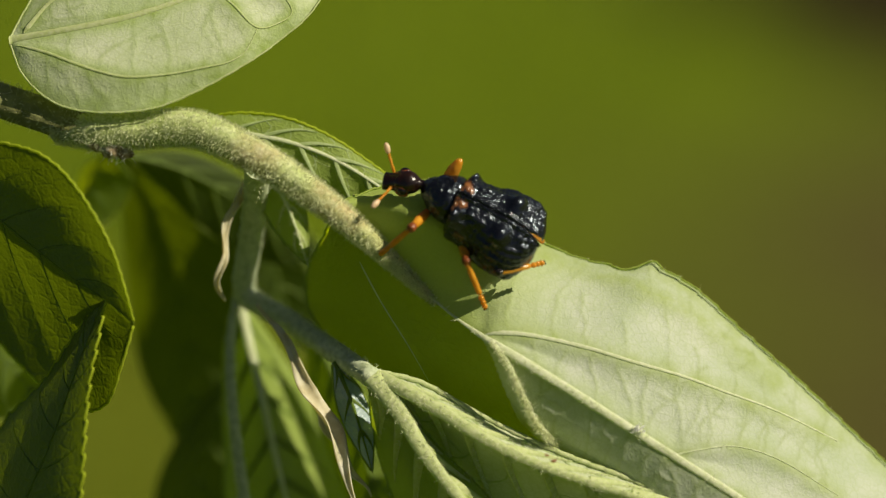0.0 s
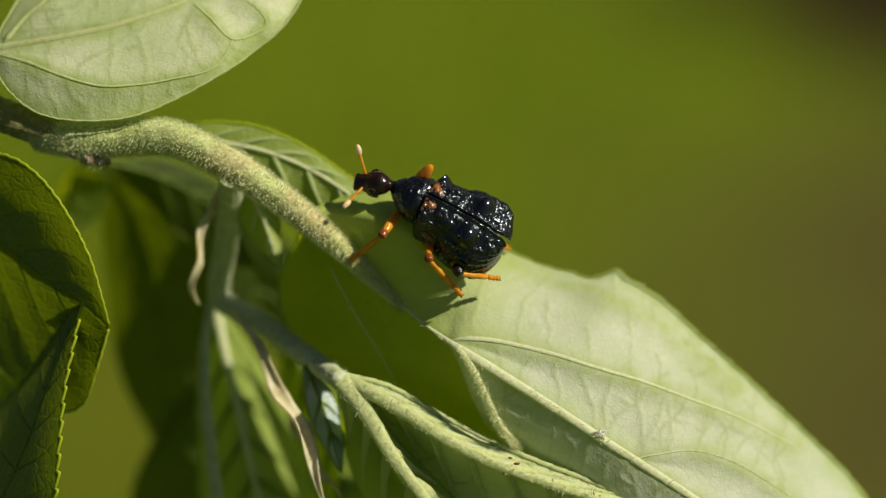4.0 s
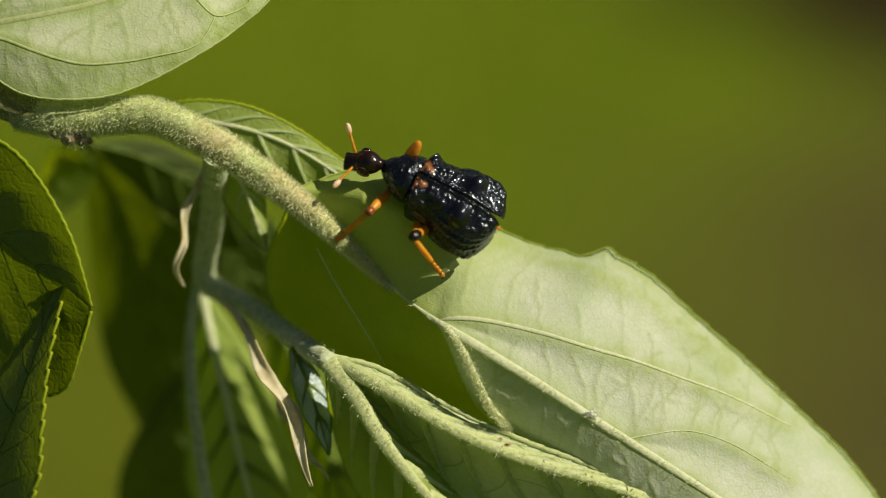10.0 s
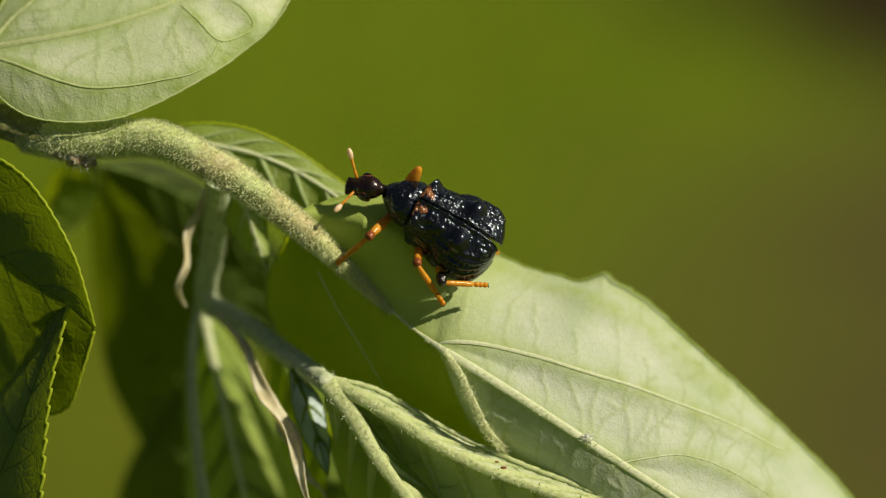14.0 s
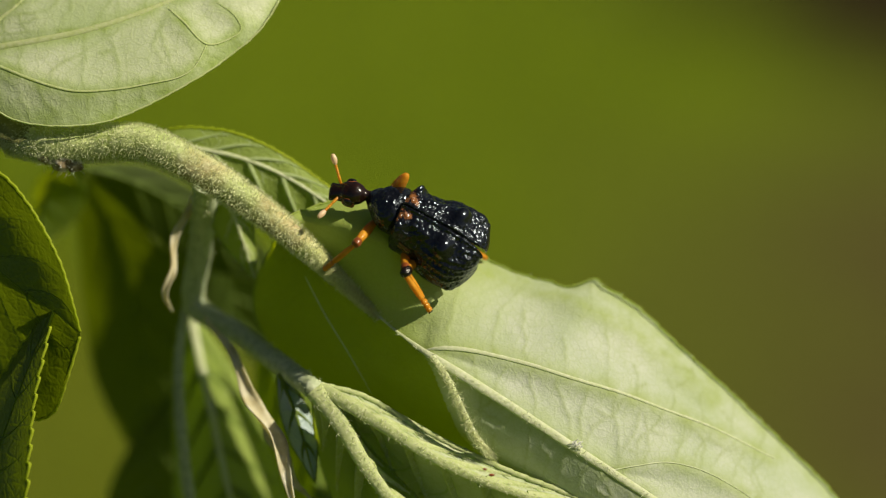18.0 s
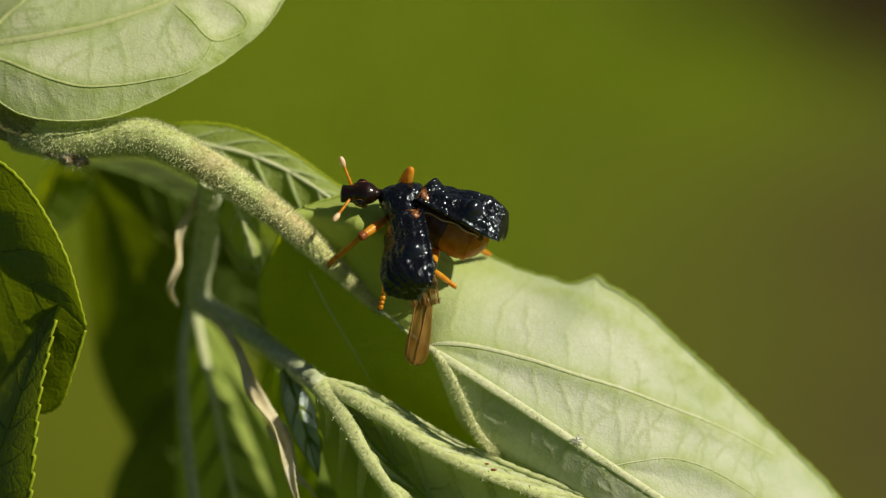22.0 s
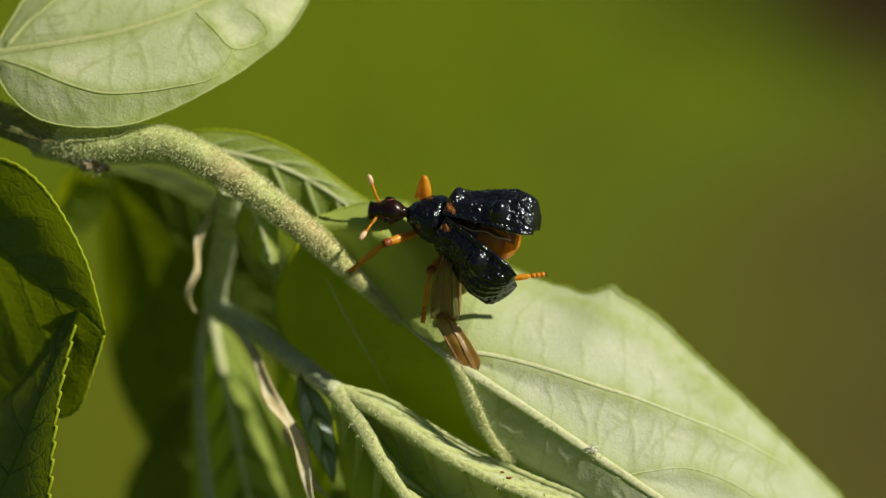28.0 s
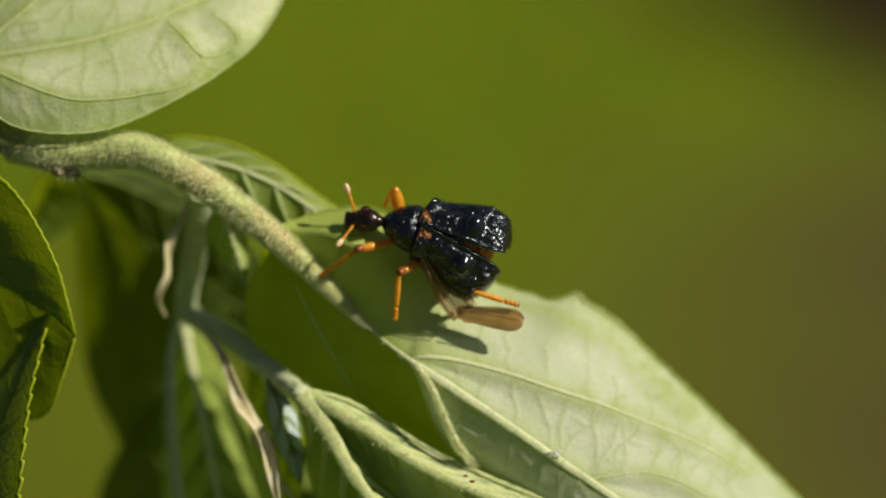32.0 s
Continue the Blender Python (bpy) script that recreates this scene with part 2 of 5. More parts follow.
FILM = film_stuff("wing_membrane", 0.48, (0.30, 0.17, 0.05), (0.44, 0.27, 0.10))
FOLDED_FILM = film_stuff("folded_membrane", 0.25, (0.22, 0.12, 0.016), (0.36, 0.21, 0.04))
PLEATED_FILM = film_stuff("pleated_membrane", 0.2, (0.16, 0.07, 0.035), (0.34, 0.18, 0.10))
WING_VEIN = skin_stuff("wing_vein", (0.16, 0.07, 0.02), (0.26, 0.13, 0.04), 0.4, 0.0)


def ground_stuff():
    """Meadow floor: grass green, bare brown earth to one side, both uneven."""
    s = Stuff("meadow_floor")
    wob = s.noise(2.2, 3)
    fine = s.noise(60, 4)

    def line(socket, factor, add):
        n = s.node("ShaderNodeMath")
        n.operation = "MULTIPLY_ADD"
        s.t.links.new(socket, n.inputs[0])
        n.inputs[1].default_value, n.inputs[2].default_value = factor, add
        return n.outputs[0]

    def plus(a, b):
        n = s.node("ShaderNodeMath")
        s.t.links.new(a, n.inputs[0])
        s.t.links.new(b, n.inputs[1])
        return n.outputs[0]

    grass = s.mix(s.grey(fine, (0.3, 0.0), (0.7, 1.0)), (0.084, 0.126, 0.004), (0.126, 0.174, 0.007))
    earth = s.mix(s.grey(fine, (0.3, 0.0), (0.7, 1.0)), (0.060, 0.050, 0.015), (0.092, 0.078, 0.028))
    # dimness of the view's upper right corner painted on as a dark patch
    dim_patch = s.mix(s.grey(fine, (0.3, 0.0), (0.7, 1.0)), (0.012, 0.008, 0.004), (0.03, 0.02, 0.008))
    def patch(x, y, near, far):
        d = s.node("ShaderNodeVectorMath")
        d.operation = "DISTANCE"
        s.t.links.new(s.coord, d.inputs[0])
        d.inputs[1].default_value = (x, y, 0)
        return s.grey(line(plus(d.outputs["Value"], line(wob, 0.5, -0.25)), 0.5, 0), (near / 2, 1.0), (far / 2, 0.0))

    base = s.mix(patch(1.04, 1.9, 0.58, 1.08), grass, earth)
    base = s.mix(patch(1.05, 3.1, 0.55, 0.95), base, dim_patch)
    base = s.mix(patch(-0.3, 1.7, 0.18, 0.5), base, s.mix(s.grey(fine, (0.3, 0.0), (0.7, 1.0)), (0.083, 0.103, 0.007), (0.12, 0.143, 0.011)))
    far_tone = s.noise(0.35, 4)
    base = s.mix(s.grey(far_tone, (0.55, 0.0), (0.75, 0.6)), base, earth)
    return s.surface(base, 0.9, s.bump(fine, 0.02, 0.6), Specular_IOR_Level=0.05).m


GROUND = ground_stuff()
BLADE = skin_stuff("grass_blade", (0.08, 0.14, 0.006), (0.13, 0.20, 0.012), 0.5, 0.3, 40, 0.0005)


# ---- building blocks ----
def part(name, bm, material, parent, label="", smooth=True):
    """Links a bmesh as one mesh object under a thing or a part."""
    me = bpy.data.meshes.new(name)
    bm.to_mesh(me)
    bm.free()
    me.materials.append(material)
    if smooth:
        me.polygons.foreach_set("use_smooth", [True] * len(me.polygons))
    ob = new(name, me)
    ob.parent = parent
    return tagged(ob, label) if label else ob


def spline(points, n):
    """n + 1 places on a smooth line through the points, evenly spread."""
    p = [Vector(q) for q in points]
    p = [p[0] * 2 - p[1], *p, p[-1] * 2 - p[-2]]
    fine = []
    for i in range(1, len(p) - 2):
        for k in range(16):
            t = k / 16
            a, b, c, d = p[i - 1], p[i], p[i + 1], p[i + 2]
            fine.append(0.5 * (2 * b + (c - a) * t + (2 * a - 5 * b + 4 * c - d) * t * t + (3 * b - a - 3 * c + d) * t ** 3))
    fine.append(p[-2])
    run = [0.0]
    for a, b in zip(fine, fine[1:]):
        run.append(run[-1] + (b - a).length)
    out, j = [], 0
    for k in range(n + 1):
        want = run[-1] * k / n
        while j < len(run) - 2 and run[j + 1] < want:
            j += 1
        f = (want - run[j]) / max(run[j + 1] - run[j], 1e-12)
        out.append(fine[j].lerp(fine[j + 1], min(max(f, 0), 1)))
    return out


def tube(bm, line, radius, sides=8, flat=1.0, rough=0.0):
    """A round bar along a line; radius is a number or a function of 0..1."""
    n, rings, up = len(line), [], Vector((0.13, 0.2, 1)).normalized()
    for i, c in enumerate(line):
        d = (line[min(i + 1, n - 1)] - line[max(i - 1, 0)]).normalized()
        a = d.cross(up).normalized()
        b = a.cross(d).normalized()
        r = radius(i / (n - 1)) if callable(radius) else radius
        ring = []
        for k in range(sides):
            w = 2 * math.pi * k / sides
            q = c + a * math.cos(w) * r + b * math.sin(w) * r * flat
            if rough:
                q += (q - c) * rough * noise.noise(q / (r * 0.8 + 1e-9))
            ring.append(bm.verts.new(q))
        rings.append(ring)
    for r0, r1 in zip(rings, rings[1:]):
        for k in range(sides):
            bm.faces.new((r0[k], r0[(k + 1) % sides], r1[(k + 1) % sides], r1[k]))
    bm.faces.new(rings[0])
    bm.faces.new(rings[-1])
    return bm


def lathe(profile, sides=20, amp=0.0, freq=1.0, unit=0.001):
    """A rounded body along x: rows of x, half width, half height, middle height; amp wrinkles it."""
    bm = bmesh.new()
    rows = spline([Vector(q[:3]) for q in profile], 30)
    mids = spline([Vector((q[0], q[3], 0)) for q in profile], 30)
    rings = []
    for q, m in zip(rows, mids):
        ring = []
        for k in range(sides):
            w = 2 * math.pi * k / sides
            v = Vector((q.x, max(q.y, 0.004) * math.cos(w), max(q.z, 0.004) * math.sin(w)))
            grow = 1 + amp * noise.noise(v * freq + Vector((3.1, 0, 0)))
            ring.append(bm.verts.new(Vector((v.x, v.y * grow, m.y + v.z * grow)) * unit))
        rings.append(ring)
    for r0, r1 in zip(rings, rings[1:]):
        for k in range(sides):
            bm.faces.new((r0[k], r0[(k + 1) % sides], r1[(k + 1) % sides], r1[k]))
    bm.faces.new(rings[0])
    bm.faces.new(rings[-1])
    bmesh.ops.recalc_face_normals(bm, faces=bm.faces)
    return bm


def hairs(bm, spots, length, width, rng):
    """Short bent hairs: thin three-cornered slips from (place, way out)."""
    for p, out in spots:
        side = Vector((rng.uniform(-1, 1), rng.uniform(-1, 1), rng.uniform(-1, 1)))
        way = (out + side * 0.6).normalized()
        bend = Vector((rng.uniform(-1, 1), rng.uniform(-1, 1), rng.uniform(-0.3, 1))) * 0.5
        ln = length * rng.uniform(0.5, 1.3)
        across = way.cross(bend + out * 0.1).normalized() * width
        mid = p + way * ln * 0.55
        tip = p + (way + bend).normalized() * ln
        a, b, c, d, e = (bm.verts.new(q) for q in (p - across, p + across, mid + across * 0.7, mid - across * 0.7, tip))
        bm.faces.new((a, b, c, d))
        bm.faces.new((d, c, e))
    return bm


# ---- ground ----
def make_ground():
    bm = bmesh.new()
    n = 60
    grid = [[None] * (n + 1) for _ in range(n + 1)]
    for i in range(n + 1):
        for j in range(n + 1):
            a, b = (i / n * 2 - 1), (j / n * 2 - 1)
            x, y = math.copysign(abs(a) ** 4 * 1500 + abs(a) * 4, a), math.copysign(abs(b) ** 4 * 1500 + abs(b) * 4, b)
            grid[i][j] = bm.verts.new((x, y, 0.03 * noise.noise(Vector((x, y, 0)) * 1.3)))
    for i in range(n):
        for j in range(n):
            bm.faces.new((grid[i][j], grid[i + 1][j], grid[i + 1][j + 1], grid[i][j + 1]))
    ob = part("ground", bm, GROUND, None)
    tagged(ob, "green meadow floor with a patch of bare brown earth", "ground", kind="structure")
    rng = random.Random(4)
    bm = bmesh.new()
    for _ in range(9000):
        reach, around = 3.2 * rng.random() ** 0.6, rng.uniform(0, 6.283)
        x, y = reach * math.cos(around) - 0.4, reach * math.sin(around) + 2.2
        if math.hypot(x - 1.02, y - 1.9) < 0.95 or math.hypot(x - 1.05, y - 3.1) < 0.85 or math.hypot(x, y) < 0.3:
            continue
        w, h, turn = rng.uniform(0.0015, 0.003), rng.uniform(0.03, 0.09), rng.uniform(0, 6.28)
        s = Vector((math.cos(turn), math.sin(turn), 0)) * w
        lean = Vector((rng.uniform(-1, 1), rng.uniform(-1, 1), 0)) * h * 0.4
        p = Vector((x, y, -0.01))
        a, b, c, d, e = (bm.verts.new(q) for q in (p - s, p + s, p + s * 0.7 + lean * 0.4 + Vector((0, 0, h * 0.6)), p - s * 0.7 + lean * 0.4 + Vector((0, 0, h * 0.6)), p + lean + Vector((0, 0, h))))
        bm.faces.new((a, b, c, d))
        bm.faces.new((d, c, e))
    tagged(part("grass", bm, BLADE, None), "short green meadow grass, far out of focus", "grass", kind="stuff")


make_ground()

# ---- the shrub ----
def on_view_plan(p):
    """The line of sight on which a place lies, in steps of the plan."""
    k = STEP * (FAR - p.z) / FAR
    return Vector((784 + p.x / k, 441 - p.y / k, 0))


def tree_of(places):
    tree = kdtree.KDTree(len(places))
    for i, p in enumerate(places):
        tree.insert(p, i)
    tree.balance()
    return tree


def ladder(paths, rungs, others, inside, rng):
    """Veinlets that climb from one vein to the next: rows of path, way across and down, spacing."""
    stops = tree_of([p for line in (*paths, *others) for p in line])
    out = []
    for which, dx, dy, gap in rungs:
        line = paths[which] if which >= 0 else others[0]
        run = gap * rng.random()
        for a, b in zip(line, line[1:]):
            run += (b - a).length
            if run < gap:
                continue
            run = rng.uniform(-0.35, 0.35) * gap
            p, trail = b.copy(), [b.copy()]
            way = Vector((dx + rng.uniform(-0.3, 0.3), dy, 0)).normalized()
            for step in range(40):
                way = (way + Vector((rng.gauss(0, 0.28), rng.gauss(0, 0.08), 0)) + Vector((dx, dy, 0)) * 0.12).normalized()
                p = p + way * 6
                trail.append(p.copy())
                if inside(p) > 14 or (step > 4 and stops.find(p)[2] < 5) or (step > 8 and rng.random() < 0.025):
                    break
            if len(trail) > 3:
                out.append(spline(trail, len(trail) * 2))
                if rng.random() < 0.5 and len(trail) > 7:
                    k = rng.randrange(3, len(trail) - 2)
                    turn = rng.choice((-1, 1))
                    spur = [trail[k] + Vector((-way.y, way.x, 0)) * turn * 6 * q + Vector((rng.gauss(0, 1.5), rng.gauss(0, 1.5), 0)) for q in range(rng.randrange(4, 9))]
                    out.append(spline(spur, len(spur) * 2))
    return out


shrub = new("shrub")
shrub.matrix_world = VIEW_PLAN
tagged(shrub, "green shrub twig with hairy stem and pale leaf undersides", "shrub")
TO_VIEW_PLAN = VIEW_PLAN.inverted()


def make_leaf(name, mid, one, two, material, label, bulge=(0.4, 0.4), veins=7, slant=0.22, slant_two=None, reach=0.9, teeth=0.0, tooth_count=30, quilt=0.12,
              vein_material=None, thick=0.22, links=5, nu=84, nv=14, hair=0, start=0.06, wave=0.25, swell=0.0, power_two=1.2, crease=None, rib=None, bite=None, rim=0.05, rim_material=None, edge_band=0.07, skip=(), ridge=None, second=None, bare=None, paths=(), rungs=(), whole=True, seed=1):
    """A leaf from its midrib and its two margins. Under it: midrib, each side vein, the net of veinlets and, where it has them, hairs."""
    rng = random.Random(seed)
    slants = {-1: slant, 1: slant if slant_two is None else slant_two}
    powers = {-1: 1.2, 1: power_two}
    drawn = (bool(paths), bool(paths) and whole)
    middle = spline(mid, nu)
    edges = (spline(one, nu), spline(two, nu))

    def pick(line, t):
        f = min(max(t, 0), 1) * nu
        i = min(int(f), nu - 1)
        return line[i].lerp(line[i + 1], f - i)

    def place(t, v):
        """v from -1, the first margin, to 1, the second."""
        side = 0 if v < 0 else 1
        a = abs(v)
        m, e = pick(middle, t), pick(edges[side], t)
        p = m.lerp(e, a)
        span = min((e - m).length / 0.004, 1.0)
        z = (bulge[side] * 4 * a * (1 - a) + (side == 0) * swell * math.exp(-((t - 0.14) / 0.1) ** 2) * 6.75 * a * a * (1 - a)) * 0.001 * span
        ph = ((t - slants[-1 if v < 0 else 1] * a ** powers[-1 if v < 0 else 1] - start) * veins / (0.92 - start)) % 1.0
        if not drawn[side]:
            z -= quilt * 0.001 * span * math.sin(math.pi * ph) ** 0.7 * min(1, a * 5) * (1 - a ** 6)
        z += wave * 0.001 * noise.noise(Vector((t * 5, v * 2.0, seed * 3.7))) * span * a
        if crease and side == 1:
            f = min(max((t - crease[0] - slants[1] * a ** powers[1] + 0.012) / 0.024, 0), 1)
            z += crease[1] * 0.001 * a * f * f * (3 - 2 * f)
        if bite and side == 0 and a > 0.86:
            f = (t - bite) / 0.02
            p += (e - m).normalized() * 0.00032 * math.exp(-(f * 1.6) ** 2) * (1 if f < 0.3 else 0.8) * (a - 0.86) / 0.14
            p -= (e - m).normalized() * 0.00028 * math.exp(-((f + 1.3) * 1.2) ** 2) * (a - 0.86) / 0.14
        if a > 0.985 and teeth:
            saw = (t * tooth_count) % 1.0
            p += (e - m).normalized() * teeth * 0.001 * (saw - 0.35)
        return p + Vector((0, 0, z))

    bm = bmesh.new()
    for word in ("green", "net", "bare"):
        bm.verts.layers.float.new(word)
    green, net, naked = (bm.verts.layers.float[word] for word in ("green", "net", "bare"))
    grid = [[bm.verts.new(place(i / nu, j / nv)) for j in range(-nv, nv + 1)] for i in range(nu + 1)]
    for i in range(nu + 1):
        for j in range(-nv, nv + 1):
            sign, a = (-1 if j < 0 else 1), abs(j) / nv
            run = (i / nu - slants[sign] * a ** powers[sign] - start) * veins / (0.92 - start)
            gap = abs(run - round(run)) if (round(run), sign) not in skip and 0 <= round(run) < veins else 0.5
            if drawn[0 if sign < 0 else 1]:
                gap = 9
            vert = grid[i][j + nv]
            vert[green] = max(math.exp(-(gap / 0.13) ** 2), math.exp(-(a / 0.09) ** 2), math.exp(-((1 - a) / edge_band) ** 2))
            # blade root is greener; its tone also deepens the shade under the weevil
            if bare:
                vert[naked] = 1 / (1 + math.exp((i / nu - bare) / 0.03))
    traced = []
    if paths:
        chosen = [v for row in grid for v in (row if whole else row[:nv + 1])]
        sights = [on_view_plan(v.co) for v in chosen]
        leaf_tree = tree_of(sights)

        def on_leaf(x, y):
            near = leaf_tree.find_n((x, y, 0), 6)
            weights = [1 / (d + 1.0) ** 2 for _, _, d in near]
            z = sum(chosen[i].co.z * w for (_, i, _), w in zip(near, weights)) / sum(weights)
            return at(x, y, z * 1000)

        wide = [spline([Vector((x, y, 0)) for x, y in points], 90) for points, _, _ in paths]
        rib_line = [on_view_plan(p) for p in middle]
        small = ladder(wide, rungs, [rib_line], lambda p: leaf_tree.find(p)[2], rng)
        vein_trees = [(tree_of(line), band) for line, (_, _, band) in zip(wide, paths)] + [(tree_of(rib_line), 15)]
        net_tree = tree_of([p for line in small for p in line])
        # the blade sinks away between the veins
        for q, v in zip(sights, chosen):
            sink, hue = 1.0, 0.0
            for tree, band in vein_trees:
                d = tree.find(q)[2]
                sink = min(sink, 1 - math.exp(-(d / 24) ** 2))
                hue = max(hue, math.exp(-(d / band) ** 2))
            d = net_tree.find(q)[2]
            v[green] = max(v[green], hue)
            v[net] = 0.6 * math.exp(-(d / 3.2) ** 2)
            v.co.z -= quilt * 0.001 * sink * (0.86 + 0.14 * (1 - math.exp(-(d / 5) ** 2)))
        for line, (_, size, _) in zip(wide, paths):
            on = [on_leaf(p.x, p.y) for p in line]
            for _ in range(3):
                on = [on[0]] + [(p + q * 2 + r) / 4 for p, q, r in zip(on, on[1:], on[2:])] + [on[-1]]
            if size:
                traced.append((on, size))
    for i in range(nu):
        for j in range(2 * nv):
            bm.faces.new((grid[i][j], grid[i + 1][j], grid[i + 1][j + 1], grid[i][j + 1]))
    bmesh.ops.remove_doubles(bm, verts=bm.verts, dist=1e-6)
    bmesh.ops.recalc_face_normals(bm, faces=bm.faces)
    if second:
        # below the fold the shade is painted in with a darker material
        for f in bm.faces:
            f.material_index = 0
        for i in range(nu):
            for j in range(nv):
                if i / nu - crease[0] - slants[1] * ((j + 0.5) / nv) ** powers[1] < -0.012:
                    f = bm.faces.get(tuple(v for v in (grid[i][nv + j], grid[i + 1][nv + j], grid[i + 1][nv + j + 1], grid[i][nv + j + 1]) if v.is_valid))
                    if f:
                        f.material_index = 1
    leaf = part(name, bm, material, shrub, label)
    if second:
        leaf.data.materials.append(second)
    vm = vein_material or VEIN
    for side in (-1, 1):
        part("margin", tube(bmesh.new(), [place(k / (2 * nu), side) for k in range(1, 2 * nu)], rim * 0.001, 5), rim_material or (RIM if rim < 0.06 else BRIGHT_RIM), leaf)
    lift = Vector((0, 0, 0.00003))
    def girth(f):
        if not ridge:
            return thick * 0.001 * (1 - 0.8 * f)
        g = min(max((f - ridge[0]) / (ridge[1] - ridge[0]), 0), 1)
        return 0.001 * (0.05 + (ridge[2] - 0.05) * g * g * (3 - 2 * g)) * (1 - 0.75 * max(0.0, f - ridge[1]))

    bm = tube(bmesh.new(), [place(k / 90, 0) + lift for k in range(91)], girth, 10, 0.38 if ridge else 0.5)
    part("midrib", bm, rib or vm, leaf)
    lines = []
    for k in range(veins):
        for sign in (-1, 1):
            t0 = start + k * (0.92 - start) / veins
            if (k, sign) in skip or drawn[0 if sign < 0 else 1]:
                continue
            lines.append((t0, sign))
            line = []
            for q in range(25):
                a = reach * q / 24
                t = t0 + slants[sign] * a ** powers[sign] + 0.02 * max(0, a - 0.75) * 4
                if t > 0.99:
                    break
                line.append(place(t, sign * a) + lift)
            if len(line) > 4:
                part("side_vein", tube(bmesh.new(), line, lambda f: thick * 0.001 * (0.95 - 0.85 * f) * (0.5 if crease and sign > 0 else 1.0), 8, 0.2), vm, leaf)
    for line, size in traced:
        part("side_vein", tube(bmesh.new(), [p + lift for p in line], lambda f: size * 0.001 * (1 - 0.7 * f) * min(1, 0.2 + f / 0.08), 8, 0.3, 0.15), RIBBED if crease else vm, leaf)
    if crease:
        line = [place(crease[0] + 0.014 + slants[1] * a ** powers[1], a) + Vector((0, 0, 0.00012)) for a in (q / 24 * 0.9 for q in range(25))]
        fold = part("side_vein", tube(bmesh.new(), line, lambda f: 0.00013 + 0.00005 * f, 8, 0.4, 0.3), RIBBED, leaf, "whitish hairy vein along the fold")
        spots = []
        for _ in range(1500):
            k = rng.randrange(24)
            p = line[k].lerp(line[k + 1], rng.random()) + Vector((rng.uniform(-1, 1), rng.uniform(-1, 1), 0.8)) * 0.00015
            spots.append((p, Vector((rng.uniform(-1, 1), rng.uniform(-1, 1), 0.6))))
        part("hair", hairs(bmesh.new(), spots, 0.0003, 0.000011, rng), HAIR, fold)["kind"] = "stuff"
    if links and not paths:
        bm = bmesh.new()
        roots = sorted({t0 for t0, _ in lines})
        for sign in ((-1,) if crease else (-1, 1)):
            for q in range(links * 3):
                t = (q + 0.5) / (links * 3)
                stops = [0.0] + sorted(((t - t0) / slants[sign]) ** (1 / powers[sign]) for t0 in roots if t > t0) + [0.97]
                stops = [a for a in stops if a <= 0.97]
                shift = rng.uniform(-0.3, 0.3) / (links * 3)
                for a0, a1 in zip(stops, stops[1:]):
                    if a1 - a0 < 0.03:
                        continue
                    shift += rng.uniform(-0.35, 0.35) / (links * 3)
                    bow, wob = rng.uniform(0.1, 0.5) / (links * 3), rng.uniform(0, 6)
                    line = []
                    for w in range(11):
                        f = w / 10
                        u = t + shift + bow * math.sin(f * math.pi) + 0.0025 * math.sin(f * 8 + wob)
                        line.append(place(min(max(u, 0.002), 0.995), sign * (a0 + (a1 - a0) * f)) )
                    r = thick * 0.001 * rng.uniform(0.11, 0.19)
                    tube(bm, line, r, 6, 0.28)
                    if rng.random() < 0.3 and a1 - a0 > 0.12:
                        k = rng.randrange(3, 8)
                        a = a0 + (a1 - a0) * k / 10
                        spur = [place(min(max(t + shift + bow * math.sin(k / 10 * math.pi) + w * 0.2 / (links * 3), 0.002), 0.995), sign * (a + 0.012 * math.sin(w + wob))) + lift * 0.1 for w in range(6)]
                        tube(bm, spur, r * 0.55, 5, 0.4)
        part("vein_net", bm, LINK if vm is not DIM_VEIN else vm, leaf)["kind"] = "stuff"
    if hair:
        bm, spots = bmesh.new(), []
        for _ in range(hair):
            if rng.random() < 0.2:
                p = place(rng.random(), rng.choice((-1, 1)))
            elif rng.random() < 0.5:
                t = rng.random()
                p = place(t, 0) + Vector((rng.uniform(-1, 1), rng.uniform(-1, 1), 0.6)) * girth(t) * 0.8
            elif lines:
                t0, sign = rng.choice(lines)
                a = rng.random() * reach
                p = place(min(t0 + slants[sign] * a ** powers[sign], 1), sign * a) + lift
            else:
                continue
            spots.append((p, Vector((rng.uniform(-0.8, 0.8), rng.uniform(-0.8, 0.8), 0.7))))
        part("hair", hairs(bm, spots, 0.00027, 0.00001, rng), HAIR, leaf)["kind"] = "stuff"
    return leaf


def make_bar(name, points, radius, material, label="", sides=12, rough=0.12, hair=0, length=0.0004, parent=None, seed=3, steps=70, hair_from=0.0):
    rng = random.Random(seed)
    line = spline(points, steps)
    ob = part(name, tube(bmesh.new(), line, radius, sides, 1.0, rough), material, parent or shrub, label)
    if hair:
        spots, n = [], len(line)
        for _ in range(hair):
            f = rng.uniform(hair_from, 1) * (n - 1.001)
            i = int(f)
            c, d = line[i].lerp(line[i + 1], f - i), (line[i + 1] - line[i]).normalized()
            out = d.cross(Vector((rng.gauss(0, 1), rng.gauss(0, 1), rng.gauss(0, 1)))).normalized()
            r = radius(f / (n - 1)) if callable(radius) else radius
            spots.append((c + out * r, out))
        part("hair", hairs(bmesh.new(), spots, length, 0.000011, rng), HAIR, ob)["kind"] = "stuff"
    return ob


def ground_place(x, y, z):
    return TO_VIEW_PLAN @ Vector((x, y, z))


